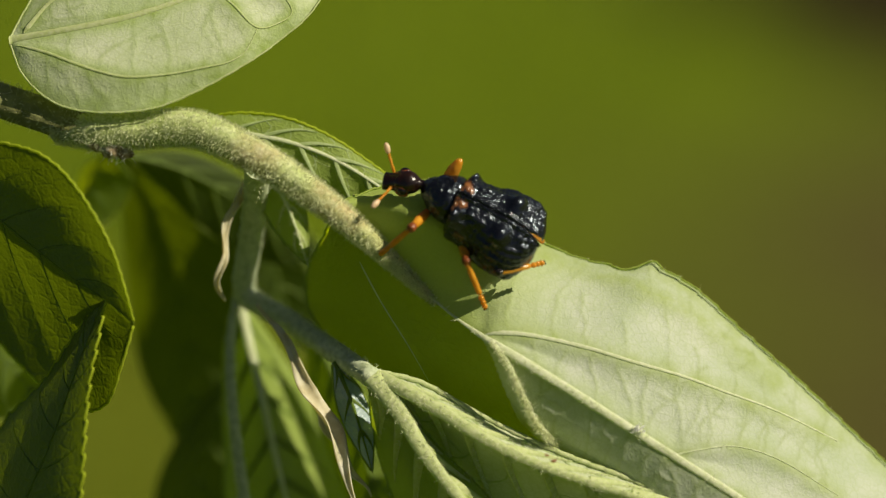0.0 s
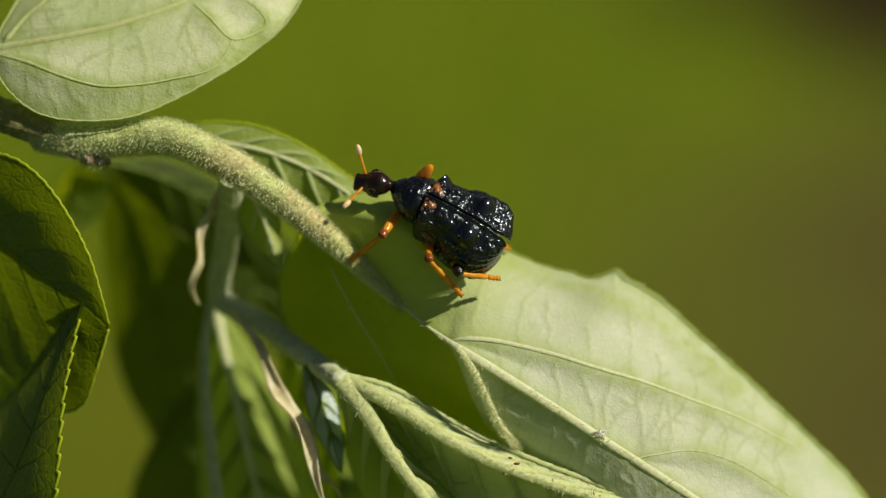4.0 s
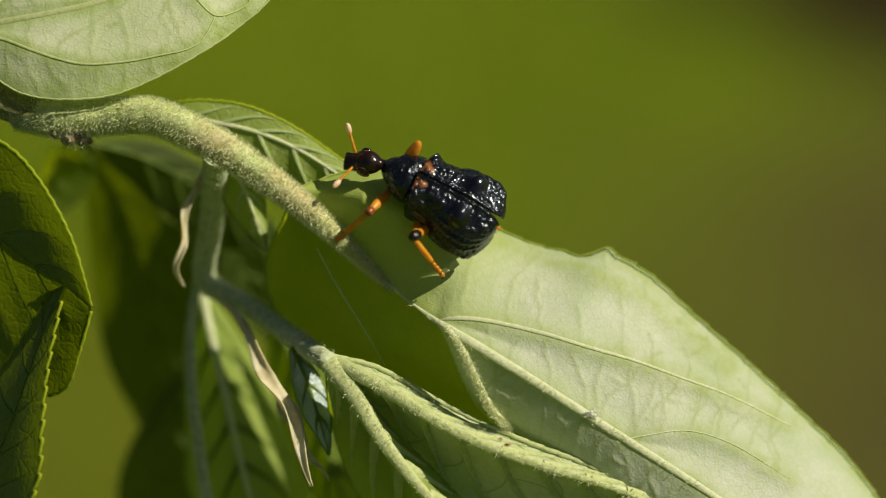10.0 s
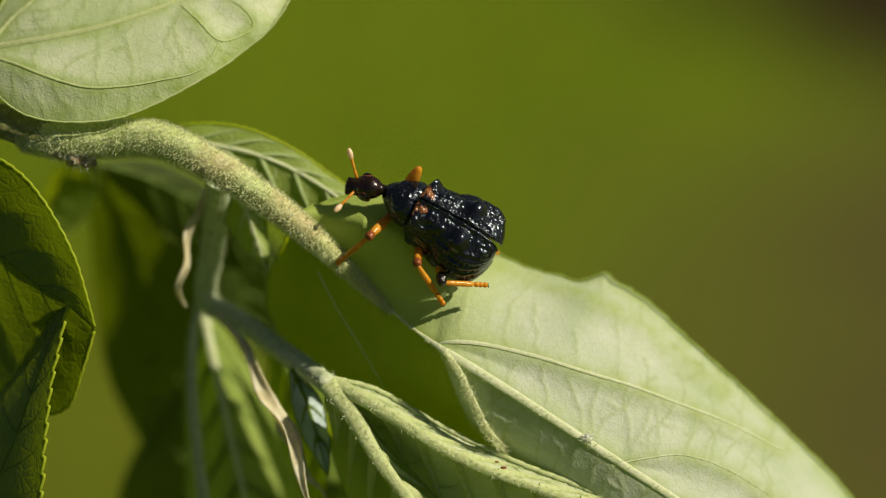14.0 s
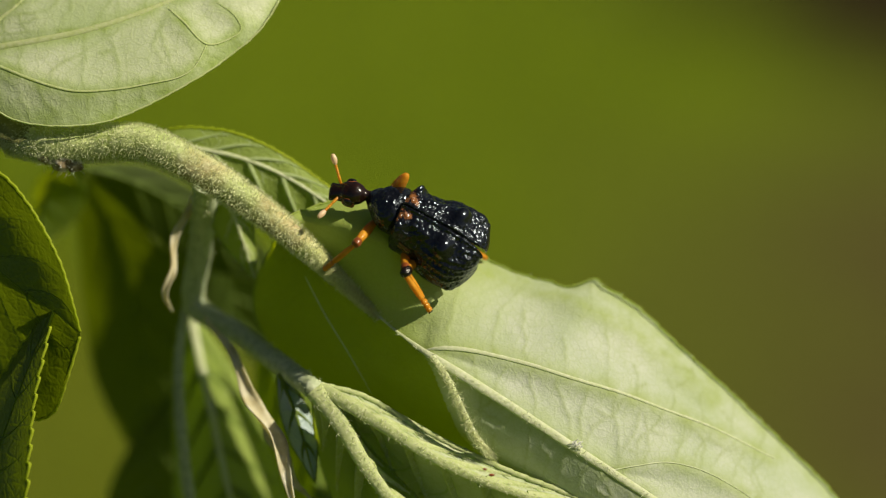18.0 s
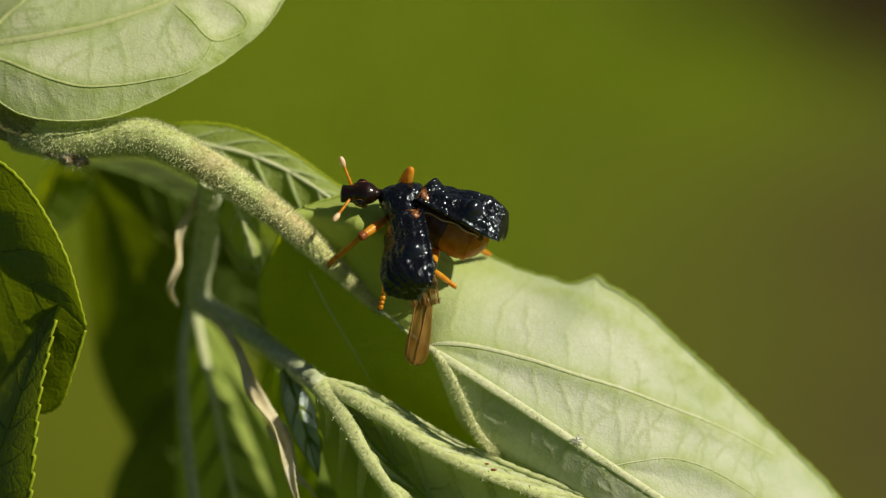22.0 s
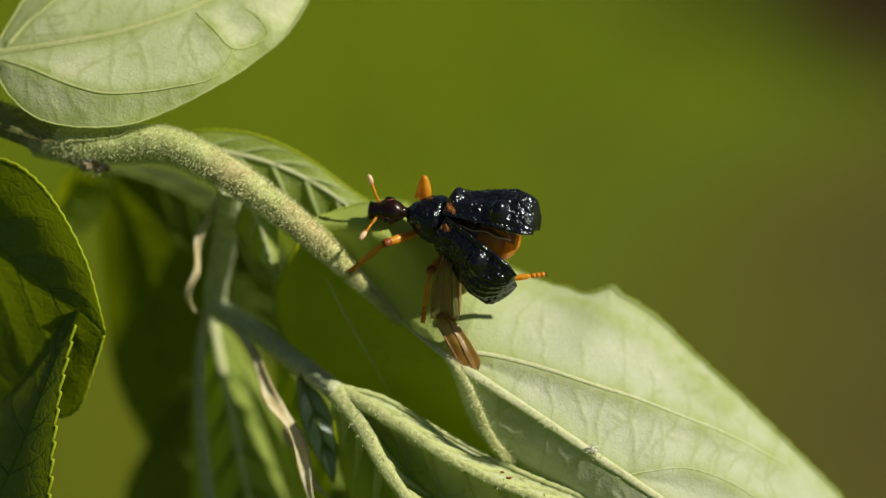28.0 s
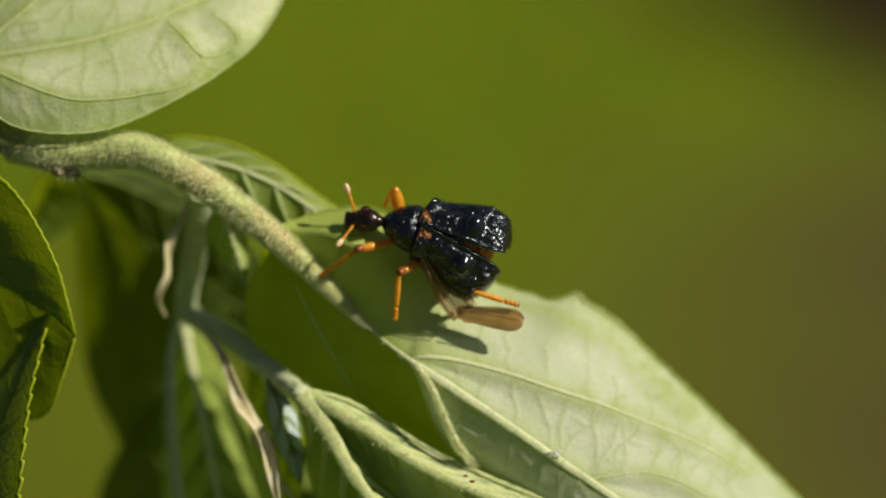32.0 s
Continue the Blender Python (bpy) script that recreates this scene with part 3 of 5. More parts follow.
# main stem: up from the ground beside the lens's view, then across it to the great leaf
make_bar("stem", [ground_place(-0.175, 0.085, -0.03), ground_place(-0.165, 0.08, 0.4), ground_place(-0.125, 0.05, 0.78), ground_place(-0.06, 0.012, 0.965),
                  at(-900, -20, -4), at(-420, 55, -3), at(-120, 140, -3), at(20, 194, -2.3), at(120, 224, -1.1)], lambda f: 0.0017 - 0.00095 * f, WOODY,
         "brownish woolly stem growing from the ground", 14, 0.14, 9000, 0.00022, seed=5, steps=150, hair_from=0.93)
make_bar("twig", [at(60, 212, -1.7), at(130, 224, -1.0), at(210, 222, -0.9), at(300, 222, -0.6), at(400, 268, -0.3), at(480, 320, -0.2), at(545, 368, -0.2), at(590, 407, -0.5), at(640, 454, -0.95), at(720, 529, -1.15)],
         lambda f: 0.00068 * (1 - f ** 3.4) ** 1.15 + 0.00007, BARK, "hairy yellow-green twig with brownish patches", 16, 0.16, 20000, 0.00022, seed=6)

LEAVES = []
LEAVES.append(make_leaf("leaf", [at(-25, 64, -1.6), at(90, 44, -1.2), at(200, 20, -1.2), at(310, -18, -1.6), at(430, -75, -2.6), at(600, -170, -4.6)],
                        [at(-25, 60, -1.6), at(8, 2, -2.2), at(60, -70, -3.1), at(190, -160, -4.1), at(400, -205, -4.6), at(600, -170, -4.6)],
                        [at(-25, 68, -1.6), at(-2, 125, -0.6), at(50, 172, 0), at(120, 190, 0.2), at(215, 186, 0.2), at(290, 160, 0), at(375, 115, -0.4), at(445, 68, -1), at(520, -5, -1.8), at(600, -170, -4.6)],
                        PALE_YOUNG, "pale green leaf underside with raised netted veins", (0.5, 0.5), 4, 0.42, None, 0.93, 0.025, 26, 0.13, thick=0.2, nu=240, nv=54, rim=0.04, rim_material=VEIN, edge_band=0.2, seed=2,
                        paths=(([(-12, 72), (38, 85), (87, 104), (135, 120), (184, 129), (256, 124), (310, 114), (358, 104), (388, 85), (409, 46)], 0.07, 16),
                               ([(339, -20), (368, 5), (409, 44), (455, 32), (470, 15), (455, -10), (426, -30)], 0.05, 12),
                               ([(0, 50), (38, 5), (67, -19), (110, -60)], 0.12, 16)),
                        rungs=((0, 0.12, -1, 48), (0, 0.0, 1, 42), (-1, 0.3, -1, 55), (1, 0.6, 0.6, 40), (2, 1, -0.1, 40))))
LEAVES.append(make_leaf("leaf", [at(325, 225, -3.5), at(400, 232, -3.2), at(480, 250, -3), at(560, 285, -3), at(660, 350, -3), at(800, 440, -4)],
                        [at(318, 212, -4), at(350, 196, -3.6), at(410, 195, -3.4), at(475, 208, -3.2), at(550, 244, -3.2), at(630, 300, -3.4), at(700, 345, -3.6), at(800, 440, -4)],
                        [at(325, 232, -3.5), at(400, 290, -3.6), at(470, 340, -3.6), at(560, 390, -3.8), at(660, 430, -4.4), at(800, 440, -4)],
                        LIGHT, "green leaf behind the twig, seen from below", (0.3, 0.3), 7, 0.2, None, 0.9, 0.06, 30, 0.15, rib=RIBBED, vein_material=LINK, rim=0.07, thick=0.12, links=4, seed=3))
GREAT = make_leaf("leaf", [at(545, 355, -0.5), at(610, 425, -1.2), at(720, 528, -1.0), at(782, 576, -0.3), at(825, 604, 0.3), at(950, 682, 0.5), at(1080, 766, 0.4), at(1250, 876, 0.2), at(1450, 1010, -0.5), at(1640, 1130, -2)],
                  [at(548, 352, -0.5), at(585, 338, -1.3), at(650, 318, -2.3), at(730, 318, -3), at(820, 372, -3.4), at(920, 430, -3.4), at(985, 456, -3.4), at(1040, 464, -3.4), at(1105, 470, -3.4), at(1174, 506, -3.6), at(1258, 583, -3.7),
                   at(1350, 665, -3.8), at(1442, 753, -4.0), at(1528, 840, -4.2), at(1605, 962, -3.8), at(1640, 1130, -2)],
                  [at(540, 358, -0.4), at(528, 400, -3.4), at(496, 472, -5.4), at(502, 545, -6), at(560, 620, -5.8), at(650, 690, -5.2), at(780, 740, -4.2), at(890, 772, -3.8), at(1000, 850, -3.6), at(1120, 935, -3.4), at(1300, 1050, -3), at(1640, 1130, -2)],
                  PALE, "large pale green leaf underside with a strong hairy midrib", (0.7, 0.7), 4, 0.44, 0.25, 0.94, 0.07, 36, 0.24, rib=RIBBED, thick=0.31, links=8, nu=380, nv=80, hair=1800, edge_band=0.11,
                  paths=(([(792, 588), (822, 582), (879, 585), (980, 608), (1067, 635), (1148, 659), (1228, 689), (1315, 722), (1420, 775)], 0.11, 20), ([(800, 425), (850, 436), (913, 448), (1000, 471), (1080, 508), (1148, 541), (1230, 600), (1310, 670)], 0, 26),
                         ([(1120, 800), (1175, 789), (1242, 783), (1320, 808), (1420, 870)], 0.03, 16), ([(585, 455), (622, 525), (668, 600), (705, 665)], 0.04, 12), ([(540, 330), (600, 350), (660, 366), (735, 388)], 0, 14)),
                  rungs=((0, 0.1, -1, 62), (0, -0.25, 1, 48), (1, 0.3, -1, 70), (2, 0.1, -1, 60), (-1, -0.35, 1, 40)),
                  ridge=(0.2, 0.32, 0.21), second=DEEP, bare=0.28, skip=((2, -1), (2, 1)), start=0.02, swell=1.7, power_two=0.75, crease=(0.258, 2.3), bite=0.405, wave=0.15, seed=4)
make_leaf("leaf", [at(430, 302, -4.3), at(455, 345, -4), at(475, 395, -3.9), at(496, 462, -4.1)],
          [at(420, 300, -4.4), at(414, 345, -4.7), at(438, 400, -4.8), at(496, 462, -4.1)],
          [at(450, 308, -4.3), at(488, 352, -4.3), at(496, 405, -4.3), at(496, 462, -4.1)],
          LIGHT, "small pale young leaf under the twig", (0.1, 0.1), 3, 0.25, None, 0.85, 0.0, 8, 0.05, rib=RIBBED, thick=0.1, links=0, nu=30, nv=6, hair=300, seed=33)
FOLDED = make_leaf("leaf", [at(612, 655, -0.7), at(660, 680, -0.1), at(730, 722, 0.4), at(810, 772, 0.7), at(900, 815, 0.7), at(1000, 850, 0.7), at(1110, 885, 0.5), at(1250, 940, -0.3)],
                   [at(612, 648, -0.8), at(690, 668, -0.9), at(770, 712, -0.9), at(850, 755, -0.8), at(950, 800, -0.5), at(1050, 838, -0.3), at(1150, 880, -0.3), at(1250, 940, -0.3)],
                   [at(606, 660, -0.8), at(645, 715, -1.9), at(690, 785, -2.5), at(750, 865, -2.5), at(850, 930, -1.9), at(980, 960, -0.8), at(1120, 960, -0.5), at(1250, 940, -0.3)],
                   PALE_YOUNG, "young folded leaf with bright hairy ribs", (-0.5, -0.9), 8, 0.2, None, 0.8, 0.06, 24, 0.1, rib=YOUNG_RIB, rim=0.15, rim_material=YOUNG_RIB, thick=0.34, links=3, hair=3000, seed=5)
RIB = make_leaf("leaf", [at(604, 658, -0.5), at(650, 715, 0), at(695, 790, 0.3), at(750, 862, 0.5), at(820, 940, 0.3), at(900, 1020, -0.3)],
                [at(606, 655, -0.7), at(665, 715, -0.9), at(720, 780, -1.2), at(790, 850, -1.3), at(860, 930, -1.1), at(900, 1020, -0.3)],
                [at(600, 662, -0.9), at(605, 740, -2.9), at(625, 820, -3.9), at(660, 900, -3.9), at(740, 980, -3.3), at(900, 1020, -0.3)],
                LIGHT, "young leaf half with a thick hairy rib", (-0.2, 0.2), 6, 0.22, None, 0.85, 0.05, 20, 0.12, vein_material=VEIN, rib=YOUNG_RIB, thick=0.44, links=0, hair=2200, seed=6)
make_bar("side_shoot", [at(408, 290, -2.2), at(404, 350, -4.8), at(394, 430, -6.6), at(385, 505, -7.6), at(420, 535, -7.2), at(465, 560, -6.2), at(530, 605, -4.2), at(605, 658, -1.4)],
         lambda f: 0.00056 - 0.0001 * f, GREY_STEM, "grey-green downy side shoot", 12, 0.12, 900, 0.0002, seed=8)
HANG = make_leaf("leaf", [at(378, 520, -9.9), at(395, 600, -9.5), at(418, 700, -9.1), at(440, 800, -8.9), at(465, 900, -8.9), at(500, 1020, -8.9)],
                 [at(370, 522, -10.9), at(352, 600, -12.1), at(350, 700, -13.5), at(352, 800, -13.7), at(365, 900, -13.7), at(500, 1020, -11.9)],
                 [at(390, 525, -10.9), at(440, 600, -12.5), at(500, 690, -13.9), at(545, 780, -14.3), at(570, 880, -13.9), at(500, 1020, -11.9)],
                 LIGHT, "green hanging leaf with a pale downy midrib", (0.3, 0.3), 6, 0.2, None, 0.9, 0.04, 20, 0.15, vein_material=DIM_VEIN, rib=RIBBED, thick=0.24, links=0, hair=900, seed=7)
HANG2 = make_leaf("leaf", [at(500, 570, -10.2), at(545, 660, -10.3), at(585, 760, -10.5), at(620, 880, -10.7), at(660, 1000, -10.7)],
                  [at(498, 572, -10.2), at(500, 680, -11.2), at(530, 780, -11.7), at(580, 900, -11.7), at(660, 1000, -10.7)],
                  [at(505, 570, -10.2), at(590, 660, -11.5), at(650, 780, -12.2), at(690, 900, -12.2), at(660, 1000, -10.7)],
                  DEEP, "dark green leaf in shade behind the shoots", (0.3, 0.3), 6, 0.2, None, 0.9, 0.04, 20, 0.15, vein_material=DIM_VEIN, links=0, seed=8)
BLUE = make_leaf("leaf", [at(540, 630, -2.9), at(566, 690, -2.6), at(584, 745, -2.5), at(606, 825, -2.7)],
                 [at(536, 632, -2.9), at(541, 695, -3.0), at(562, 755, -3.0), at(606, 825, -2.7)],
                 [at(545, 630, -2.9), at(590, 685, -3.0), at(608, 745, -3.0), at(606, 825, -2.7)],
                 BLUISH, "small leaf flap with pale blue sky sheen in its colour", (0.1, 0.1), 3, 0.2, None, 0.9, 0, 8, 0.05, vein_material=DIM_VEIN, thick=0.1, links=0, nu=30, nv=6, seed=9)
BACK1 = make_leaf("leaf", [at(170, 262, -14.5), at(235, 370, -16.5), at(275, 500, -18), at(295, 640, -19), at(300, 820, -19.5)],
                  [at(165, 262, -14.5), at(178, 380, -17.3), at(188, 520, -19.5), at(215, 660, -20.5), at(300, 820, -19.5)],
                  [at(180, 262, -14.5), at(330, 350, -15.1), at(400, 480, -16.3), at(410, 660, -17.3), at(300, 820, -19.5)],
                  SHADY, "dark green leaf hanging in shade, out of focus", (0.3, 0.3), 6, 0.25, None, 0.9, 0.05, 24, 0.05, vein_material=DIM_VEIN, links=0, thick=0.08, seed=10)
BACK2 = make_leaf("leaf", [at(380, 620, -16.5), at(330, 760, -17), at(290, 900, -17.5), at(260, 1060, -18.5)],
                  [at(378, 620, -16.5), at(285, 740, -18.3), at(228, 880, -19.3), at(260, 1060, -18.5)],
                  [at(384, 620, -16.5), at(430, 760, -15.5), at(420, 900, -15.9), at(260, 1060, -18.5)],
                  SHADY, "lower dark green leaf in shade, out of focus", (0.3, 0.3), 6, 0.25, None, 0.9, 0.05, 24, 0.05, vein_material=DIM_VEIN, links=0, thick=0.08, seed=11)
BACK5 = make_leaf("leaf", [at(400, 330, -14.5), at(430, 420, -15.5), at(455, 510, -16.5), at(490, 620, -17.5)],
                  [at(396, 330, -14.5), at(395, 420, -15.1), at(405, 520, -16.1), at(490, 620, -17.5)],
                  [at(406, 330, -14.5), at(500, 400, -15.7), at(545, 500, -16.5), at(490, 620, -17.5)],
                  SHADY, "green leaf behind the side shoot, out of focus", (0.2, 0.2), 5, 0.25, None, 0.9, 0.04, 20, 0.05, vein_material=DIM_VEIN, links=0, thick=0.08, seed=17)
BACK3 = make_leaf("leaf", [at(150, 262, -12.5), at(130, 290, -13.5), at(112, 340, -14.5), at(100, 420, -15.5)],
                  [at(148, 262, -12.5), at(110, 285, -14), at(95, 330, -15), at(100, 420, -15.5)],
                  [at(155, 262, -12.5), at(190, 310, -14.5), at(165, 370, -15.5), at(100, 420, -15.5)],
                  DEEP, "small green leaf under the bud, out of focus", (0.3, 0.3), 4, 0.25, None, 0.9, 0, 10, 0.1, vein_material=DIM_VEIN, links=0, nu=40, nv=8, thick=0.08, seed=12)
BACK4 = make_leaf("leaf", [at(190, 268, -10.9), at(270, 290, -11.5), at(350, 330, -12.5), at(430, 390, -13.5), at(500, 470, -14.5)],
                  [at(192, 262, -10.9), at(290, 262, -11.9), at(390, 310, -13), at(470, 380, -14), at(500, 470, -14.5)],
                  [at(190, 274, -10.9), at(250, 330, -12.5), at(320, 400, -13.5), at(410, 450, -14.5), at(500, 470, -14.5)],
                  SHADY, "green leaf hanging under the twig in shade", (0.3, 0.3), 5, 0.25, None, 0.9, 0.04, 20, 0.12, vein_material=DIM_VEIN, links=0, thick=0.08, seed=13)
LEFT = make_leaf("leaf", [at(-190, 300, -3.3), at(-90, 345, -1.9), at(0, 415, -1.1), at(80, 480, -0.5), at(140, 520, -0.1), at(188, 560, 0.1)],
                 [at(-190, 296, -3.3), at(-110, 240, -1.3), at(-10, 250, 0.1), at(50, 280, 0.7), at(105, 345, 1.1), at(150, 430, 1.1), at(175, 510, 0.7), at(188, 560, 0.1)],
                 [at(-190, 304, -3.3), at(-130, 450, -4.3), at(-60, 570, -4.3), at(20, 660, -3.7), at(90, 710, -2.7), at(140, 700, -1.5), at(168, 630, -0.5), at(188, 560, 0.1)],
                 GLOSSY, "dark green glossy leaf with a bright toothed rim", (-0.5, -0.5), 5, 0.3, None, 0.9, 0.07, 30, -0.10, vein_material=DIM_VEIN, thick=0.05, links=0, rim=0.07, seed=14)
POINT = make_leaf("leaf", [at(-60, 980, -0.9), at(-10, 880, -0.7), at(40, 770, -0.5), at(80, 660, -0.4), at(115, 570, -0.4), at(143, 492, -0.5)],
                  [at(-90, 980, -4.3), at(-90, 850, -4.3), at(-40, 735, -3.9), at(30, 660, -2.7), at(85, 580, -1.5), at(143, 492, -0.5)],
                  [at(20, 990, 1.7), at(85, 880, 1.7), at(98, 770, 1.4), at(108, 670, 0.9), at(128, 570, 0.2), at(143, 492, -0.5)],
                  GLOSSY, "pointed dark green leaf tip with a bright rim", (0.4, -0.3), 6, 0.12, None, 0.9, 0.26, 17, -0.07, vein_material=DIM_VEIN, thick=0.05, links=0, rim=0.07, seed=15)
SUNNY = make_leaf("leaf", [at(-160, 480, -9), at(-90, 560, -9), at(-20, 640, -9.5), at(60, 740, -10)],
                  [at(-160, 478, -9), at(-60, 480, -9.5), at(30, 580, -10), at(60, 740, -10)],
                  [at(-160, 484, -9), at(-150, 620, -9.5), at(-60, 720, -10), at(60, 740, -10)],
                  DEEP, "yellow-green leaf lit from behind, out of focus", (0.4, 0.4), 5, 0.25, None, 0.9, 0.04, 20, 0.1, vein_material=DIM_VEIN, links=0, thick=0.08, seed=16)


def make_slip(points, widths, label, curl=0.5, seed=1):
    """A dry stipule: a narrow strip, curled along its length."""
    line, rng = spline(points, 40), random.Random(seed)
    bm, rows = bmesh.new(), []
    for i, c in enumerate(line):
        f = i / 40
        d = (line[min(i + 1, 40)] - line[max(i - 1, 0)]).normalized()
        a = d.cross(Vector((0, 0, 1))).normalized()
        w = np.interp(f, [k / (len(widths) - 1) for k in range(len(widths))], widths) * 0.001
        turn = 0.4 + 0.7 * math.sin(f * 11 + seed)
        c = c + a * 0.00012 * math.sin(f * 14 + seed)
        side = a * math.cos(turn) + Vector((0, 0, 1)) * math.sin(turn)
        up = a * -math.sin(turn) + Vector((0, 0, 1)) * math.cos(turn)
        rows.append([bm.verts.new(c + side * w * k / 3 + up * w * curl * (abs(k) / 3) ** 2 + up * w * 0.15 * noise.noise(Vector((f * 9, k, seed)))) for k in range(-3, 4)])
    for r0, r1 in zip(rows, rows[1:]):
        for k in range(6):
            bm.faces.new((r0[k], r1[k], r1[k + 1], r0[k + 1]))
    ob = part("stipule", bm, DRY, shrub, label)
    ob.modifiers.new("thickness", "SOLIDIFY").thickness = 0.00006
    return ob


make_bar("side_shoot", [at(374, 508, -8.2), at(362, 580, -7.8), at(360, 660, -7.4), at(368, 760, -7.2), at(384, 880, -7.2), at(400, 1000, -7.4)], lambda f: 0.0002 + 0.0001 * f, GREY_STEM, "thin grey-green downy shoot hanging down", 10, 0.12, 600, 0.0002, seed=41)
make_slip([at(408, 530, -5.2), at(440, 575, -4.2), at(478, 640, -3), at(508, 710, -2), at(540, 775, -1.4), at(565, 830, -1.2), at(577, 876, -1.2)], [0.14, 0.18, 0.24, 0.38, 0.46, 0.26, 0.08], "dry cream-coloured twisted stipule", 0.7, 1)
make_slip([at(386, 315, -4.8), at(362, 370, -4.2), at(345, 430, -4), at(341, 480, -4.2), at(347, 522, -4.8)], [0.2, 0.18, 0.22, 0.18, 0.08], "yellowish narrow stipule hanging from the twig", 0.8, 2)
make_slip([at(505, 700, -4.2), at(530, 760, -3.8), at(560, 800, -3.5), at(600, 870, -3.4)], [0.06, 0.22, 0.2, 0.05], "dry pale stipule sliver", 0.7, 4)


def make_bud():
    rng = random.Random(9)
    bud = None
    for x, y, d, r in ((128, 244, -1.0, 0.5), (152, 256, -0.9, 0.5), (176, 262, -1.0, 0.36), (108, 230, -1.1, 0.45)):
        bm = bmesh.new()
        bmesh.ops.create_icosphere(bm, subdivisions=3, radius=r * 0.001)
        c = at(x, y, d)
        spots = []
        for v in bm.verts:
            v.co *= 1 + 0.35 * noise.noise(v.co * 2600 + Vector((x, 0, 0)))
            v.co.y *= 0.75
            v.co += c
            if rng.random() < 0.25:
                spots.append((v.co.copy(), (v.co - c).normalized()))
        ob = part("bud", bm, WOOL, shrub, "grey woolly bud on the knot of the stem")
        part("hair", hairs(bmesh.new(), spots, 0.0004, 0.000012, rng), FLUFF, ob)["kind"] = "stuff"


make_bud()


def make_fluff():
    bm = bmesh.new()
    rng = random.Random(12)
    c = at(1070, 752, 0.62)
    spots = [(c + Vector((rng.gauss(0, 0.00012), rng.gauss(0, 0.00009), rng.gauss(0, 0.00005))), Vector((rng.gauss(0, 1), rng.gauss(0, 1), rng.gauss(0, 1))).normalized()) for _ in range(80)]
    tagged(part("fluff", hairs(bm, spots, 0.0002, 0.00003, rng), FLUFF, None), "tiny white speck of plant fluff on the midrib", "fluff").matrix_world = VIEW_PLAN


make_fluff()


def make_blemishes():
    """Small brown bites along the folded leaf's rim."""
    rng = random.Random(21)
    for x, y in ((908, 796), (921, 806)):
        bm = bmesh.new()
        bmesh.ops.create_icosphere(bm, subdivisions=2, radius=rng.uniform(0.00006, 0.0001))
        c = at(x, y, 1.5)
        for v in bm.verts:
            v.co = Vector((v.co.x * 1.6, v.co.y * 0.7, v.co.z * 0.5)) * (1 + 0.4 * noise.noise(v.co * 9000 + Vector((x, y, 0)))) + c
        part("blemish", bm, RUST, FOLDED, "brown bite mark")


make_blemishes()

# ---- the weevil ----
weevil = new("weevil")
tagged(weevil, "black knobbly leaf-rolling weevil with amber legs on a leaf", "beetle")
MM = 0.001


